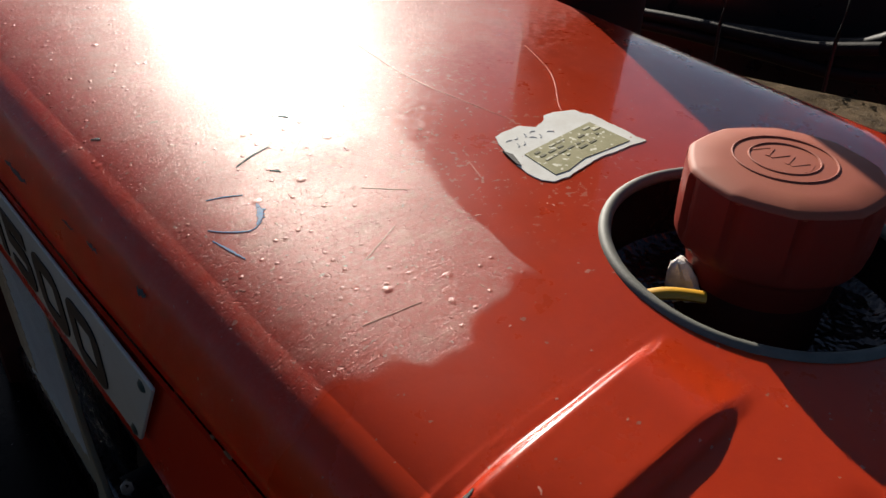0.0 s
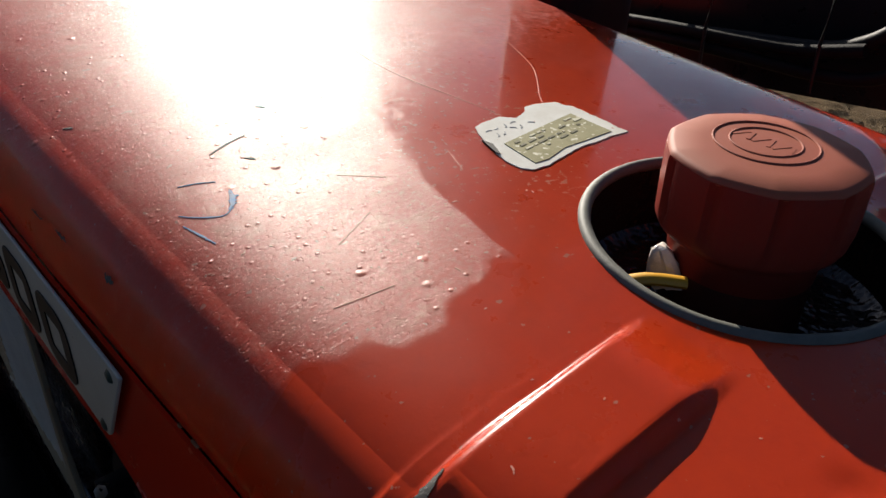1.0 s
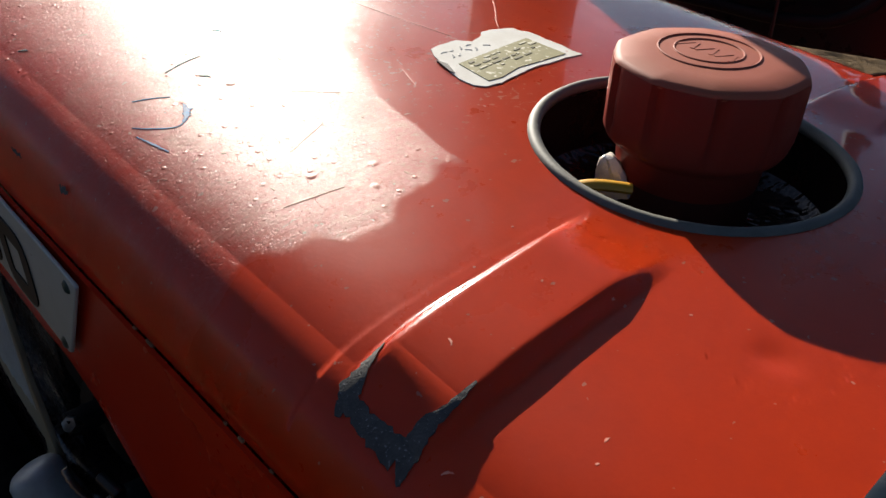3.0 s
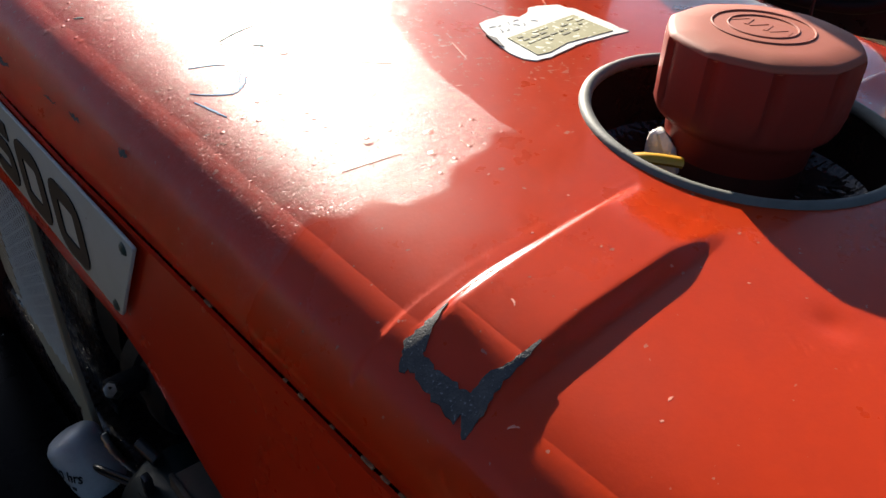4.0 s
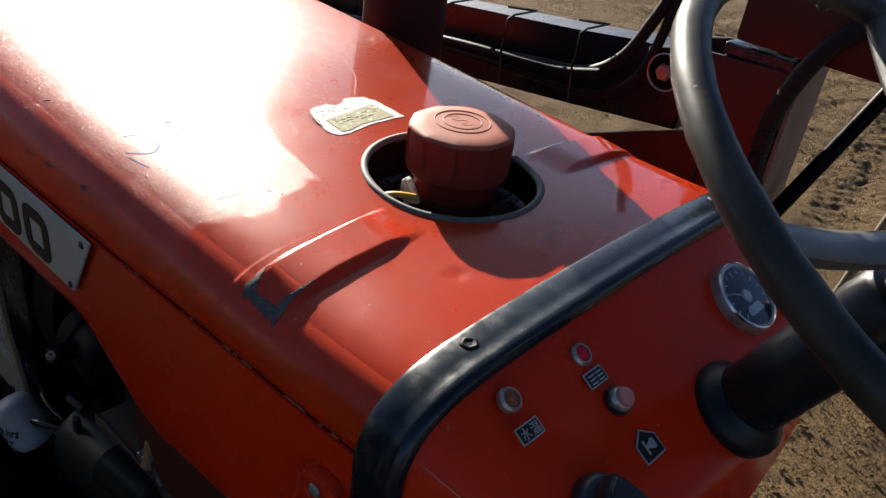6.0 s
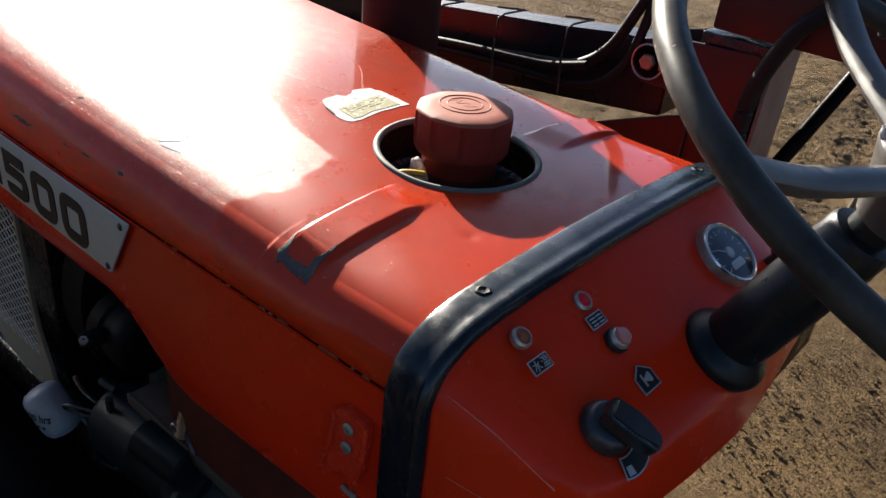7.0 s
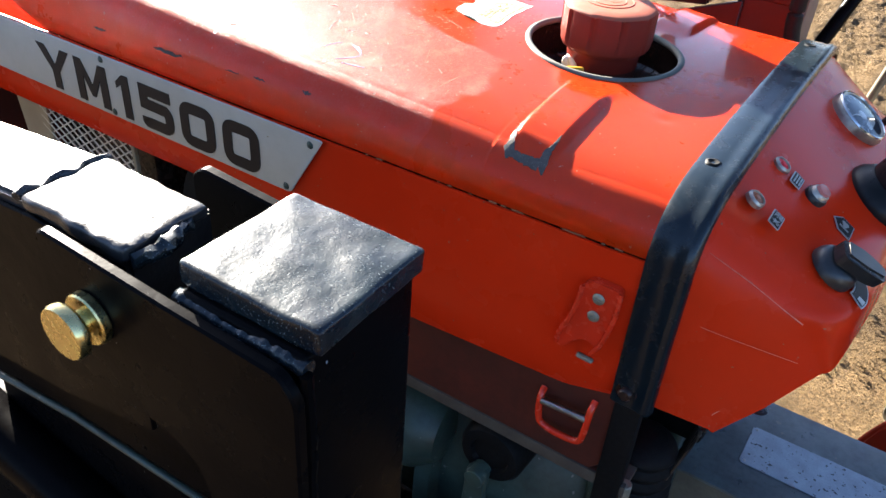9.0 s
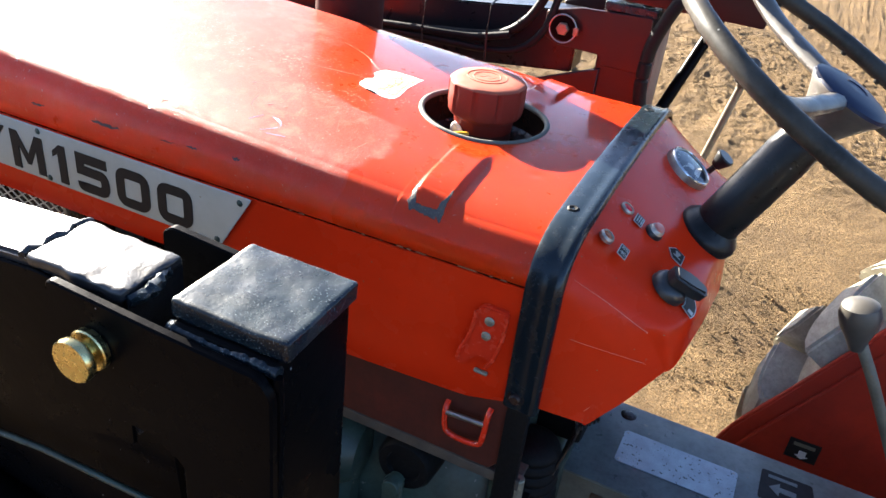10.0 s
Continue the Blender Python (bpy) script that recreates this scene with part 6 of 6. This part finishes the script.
part("hydraulic_hose", tube(smooth_line([(0.50, 1.35, 0.89), (0.48, 0.9, 0.945), (0.480, 0.6, 0.978), (0.484, 0.45, 0.996), (0.484, 0.35, 1.012), (0.480, 0.295, 1.050), (0.478, 0.262, 1.108), (0.482, 0.245, 1.16), (0.49, 0.24, 1.25)], 10), 0.0085, 12), hose_black, loader, "black hose tied along the arm")
part("hydraulic_hose", tube(smooth_line([(0.50, 1.35, 0.87), (0.48, 0.9, 0.935), (0.475, 0.6, 0.970), (0.472, 0.45, 0.980), (0.472, 0.36, 0.984), (0.472, 0.30, 0.998), (0.474, 0.262, 1.035), (0.478, 0.245, 1.09), (0.485, 0.23, 1.2)], 10), 0.0070, 12), hose_black, loader)
part("hydraulic_hose", tube(smooth_line([(0.50, 1.35, 0.88), (0.479, 0.9, 0.945), (0.4735, 0.6, 0.983), (0.4725, 0.45, 0.996), (0.472, 0.38, 1.004), (0.472, 0.32, 1.02)], 10), 0.0070, 12), hose_black, loader)
for y in (0.36, 0.49, 0.62):
    zt = 1.070 - (y - 0.32) * 0.12
    part("cable_tie", tube([(0.4655, y, zt - 0.10), (0.4640, y + 0.002, zt - 0.05), (0.4655, y, zt + 0.002), (0.48, y, zt + 0.006), (0.53, y - 0.004, zt + 0.007), (0.50, y + 0.03, zt + 0.008)], 0.0022, 8, False, None, 0.8), black_plastic, loader)
BAR_P, BAR_D = Vector((0.543, 0.036, 0.929)), Vector((0.497, -0.262, 0.827))
part("control_lever", tube([BAR_P - BAR_D * 0.12, BAR_P + BAR_D * 0.1, BAR_P + BAR_D * 0.42], 0.0110, 12), loader_black, loader, "black control lever")
LV_P, LV_D = Vector((0.663, -0.055, 0.825)), Vector((-0.326, -0.171, 0.93))
lever = part("control_lever", tube([LV_P - LV_D * 0.2, LV_P, LV_P + LV_D * 0.185], 0.0072, 10), tan_steel, loader, "thin tan control lever")
part("lever_knob", lathe([(0.0, -0.004), (0.0085, -0.003), (0.0105, 0.0), (0.0150, 0.046), (0.0145, 0.051), (0.011, 0.0545), (0.0, 0.055)], 18, LV_P + LV_D * 0.175, LV_D), material("olive-brown grip", (0.075, 0.062, 0.042), 0.6, vary=(0.04, 0.034, 0.026), vary_scale=50, vary_amount=0.6), lever)
part("lever_base", merge(box(0.58, 0.75, -0.06, 0.07, 0.58, 0.66, 0.006)), loader_black, loader)
# left-hand parts below the arm
part("hydraulic_line", tube([(-0.545, 0.17, 0.846), (-0.545, 0.221, 0.843), (-0.545, 0.369, 0.837), (-0.545, 0.62, 0.80)], 0.0032, 10), green_grey, loader, "thin grey-green hydraulic line")
# Drawn out forward beyond its part, to keep the opening dark.
part("gusset_plate", slab(rounded([(0.215, 0.74), (0.225, 0.895), (0.30, 0.93), (0.52, 0.90), (0.54, 0.70), (0.24, 0.70)], 0.006, 3), 0.008, on_left(-0.515), 0.0012), loader_black, loader, "dark gusset plate, widened to darken the opening below the arm")
part("subframe_rail", merge(box(-0.345, -0.245, 0.14, 1.30, 0.26, 0.50, 0.006, 2), box(-0.36, -0.245, 0.14, 1.30, 0.496, 0.508, 0.002)), loader_black, loader, "black steel rail of the loader's subframe")
part("lift_cylinder", rod((-0.545, 0.18, 0.66), (-0.545, 0.95, 0.80), 0.028, 24), loader_black, loader)
part("side_frame", box(-0.50, -0.43, 0.10, 1.15, 0.14, 0.58, 0.006), loader_black, loader, "black loader side frame")
part("side_frame", box(0.43, 0.50, 0.10, 1.15, 0.34, 0.54, 0.006), loader_black, loader)

# ---- front end, mostly in the dark below the hood ----
part("front_bolster", merge(box(-0.235, 0.235, 0.50, 1.25, 0.28, 0.57, 0.02, 3), box(-0.17, 0.17, 0.0, 0.60, 0.30, 0.42, 0.02, 3)), oily_black, tractor)
part("front_grille", merge(box(-0.255, 0.255, 1.0, 1.02, 0.45, 1.0, 0.008), box(-0.20, 0.20, 1.02, 1.03, 0.5, 0.95, 0.004)), maroon, tractor)
part("front_axle", merge(rod((-0.40, 0.90, 0.30), (0.40, 0.90, 0.30), 0.035, 20)), oily_black, tractor)
for sx in (-1, 1):
    fw = empty("front_wheel")
    fw.parent = tractor
    part("tyre", lathe([(0.15, 0.012), (0.20, 0.0), (0.25, 0.004), (0.285, 0.018), (0.292, 0.06), (0.285, 0.102), (0.25, 0.116), (0.20, 0.12), (0.15, 0.108)], 56, (sx * 0.40 - 0.06, 0.90, 0.292), (1, 0, 0), lambda a, r, h: r + (0.008 if r > 0.27 and int(a * 24 / (2 * math.pi) * 2) % 2 else 0)), black_plastic, fw)
    part("rim", lathe([(0.0, 0.06), (0.06, 0.06), (0.13, 0.04), (0.152, 0.012), (0.152, 0.108), (0.0, 0.09)], 36, (sx * 0.40 - 0.06, 0.90, 0.292), (1, 0, 0)), maroon, fw)

# Out-of-view bucket and arms, added to shade the ground on the left.
unseen_bucket = [(1.62, 0.02), (2.10, 0.03), (2.12, 0.05), (1.72, 0.07), (1.60, 0.14), (1.55, 0.30), (1.60, 0.50), (1.72, 0.60), (1.71, 0.62), (1.57, 0.53), (1.51, 0.30), (1.55, 0.12)]
part("unseen_bucket", slab(unseen_bucket, 1.30, on_left(0.65), 0.0), loader_black, loader)
part("unseen_bucket_arm", merge(rod((-0.55, 1.33, 0.90), (-0.50, 1.56, 0.35), 0.04, 16), rod((0.55, 1.38, 0.90), (0.50, 1.56, 0.35), 0.04, 16)), loader_black, loader)


# ---- clods of sand ----
def build_clods():
    """Loose crumbs and clods on the sand to the right of the tractor, in one mesh."""
    rng = random.Random(5)
    verts, faces = [], []
    for k in range(14000):
        near = k % 4
        x = 0.55 + 1.7 * rng.random() if near else 2.0 + 4.0 * rng.random() ** 1.3
        y = (-1.6 + 2.8 * rng.random() if near else -2.0 + 4.2 * rng.random()) + 0.1 * x
        size = (0.0015 + 0.0022 * rng.random() ** 2 + 0.007 * rng.random() ** 12) * (1.0 if near else 1.9)
        base = len(verts)
        turn = rng.random() * 6.28
        for k in range(5):
            a = turn + k * 2 * math.pi / 5
            rr = size * (0.7 + 0.6 * rng.random())
            verts.append((x + rr * math.cos(a), y + rr * math.sin(a), -0.006 + 0.01 * rng.random() * size))
        for k in range(5):
            a = turn + 0.5 + k * 2 * math.pi / 5
            rr = size * (0.4 + 0.4 * rng.random())
            verts.append((x + rr * math.cos(a), y + rr * math.sin(a), size * (0.02 + 0.09 * rng.random())))
        for k in range(5):
            j = (k + 1) % 5
            faces.append((base + k, base + j, base + 5 + j, base + 5 + k))
        faces.append(tuple(base + 5 + k for k in range(5)))
    me = bpy.data.meshes.new("sand_clods")
    me.from_pydata(verts, [], faces)
    me.materials.append(sand)
    tagged(new("sand_clods", me), "loose crumbs and clods of dry sand", "sand", kind="stuff")


build_clods()
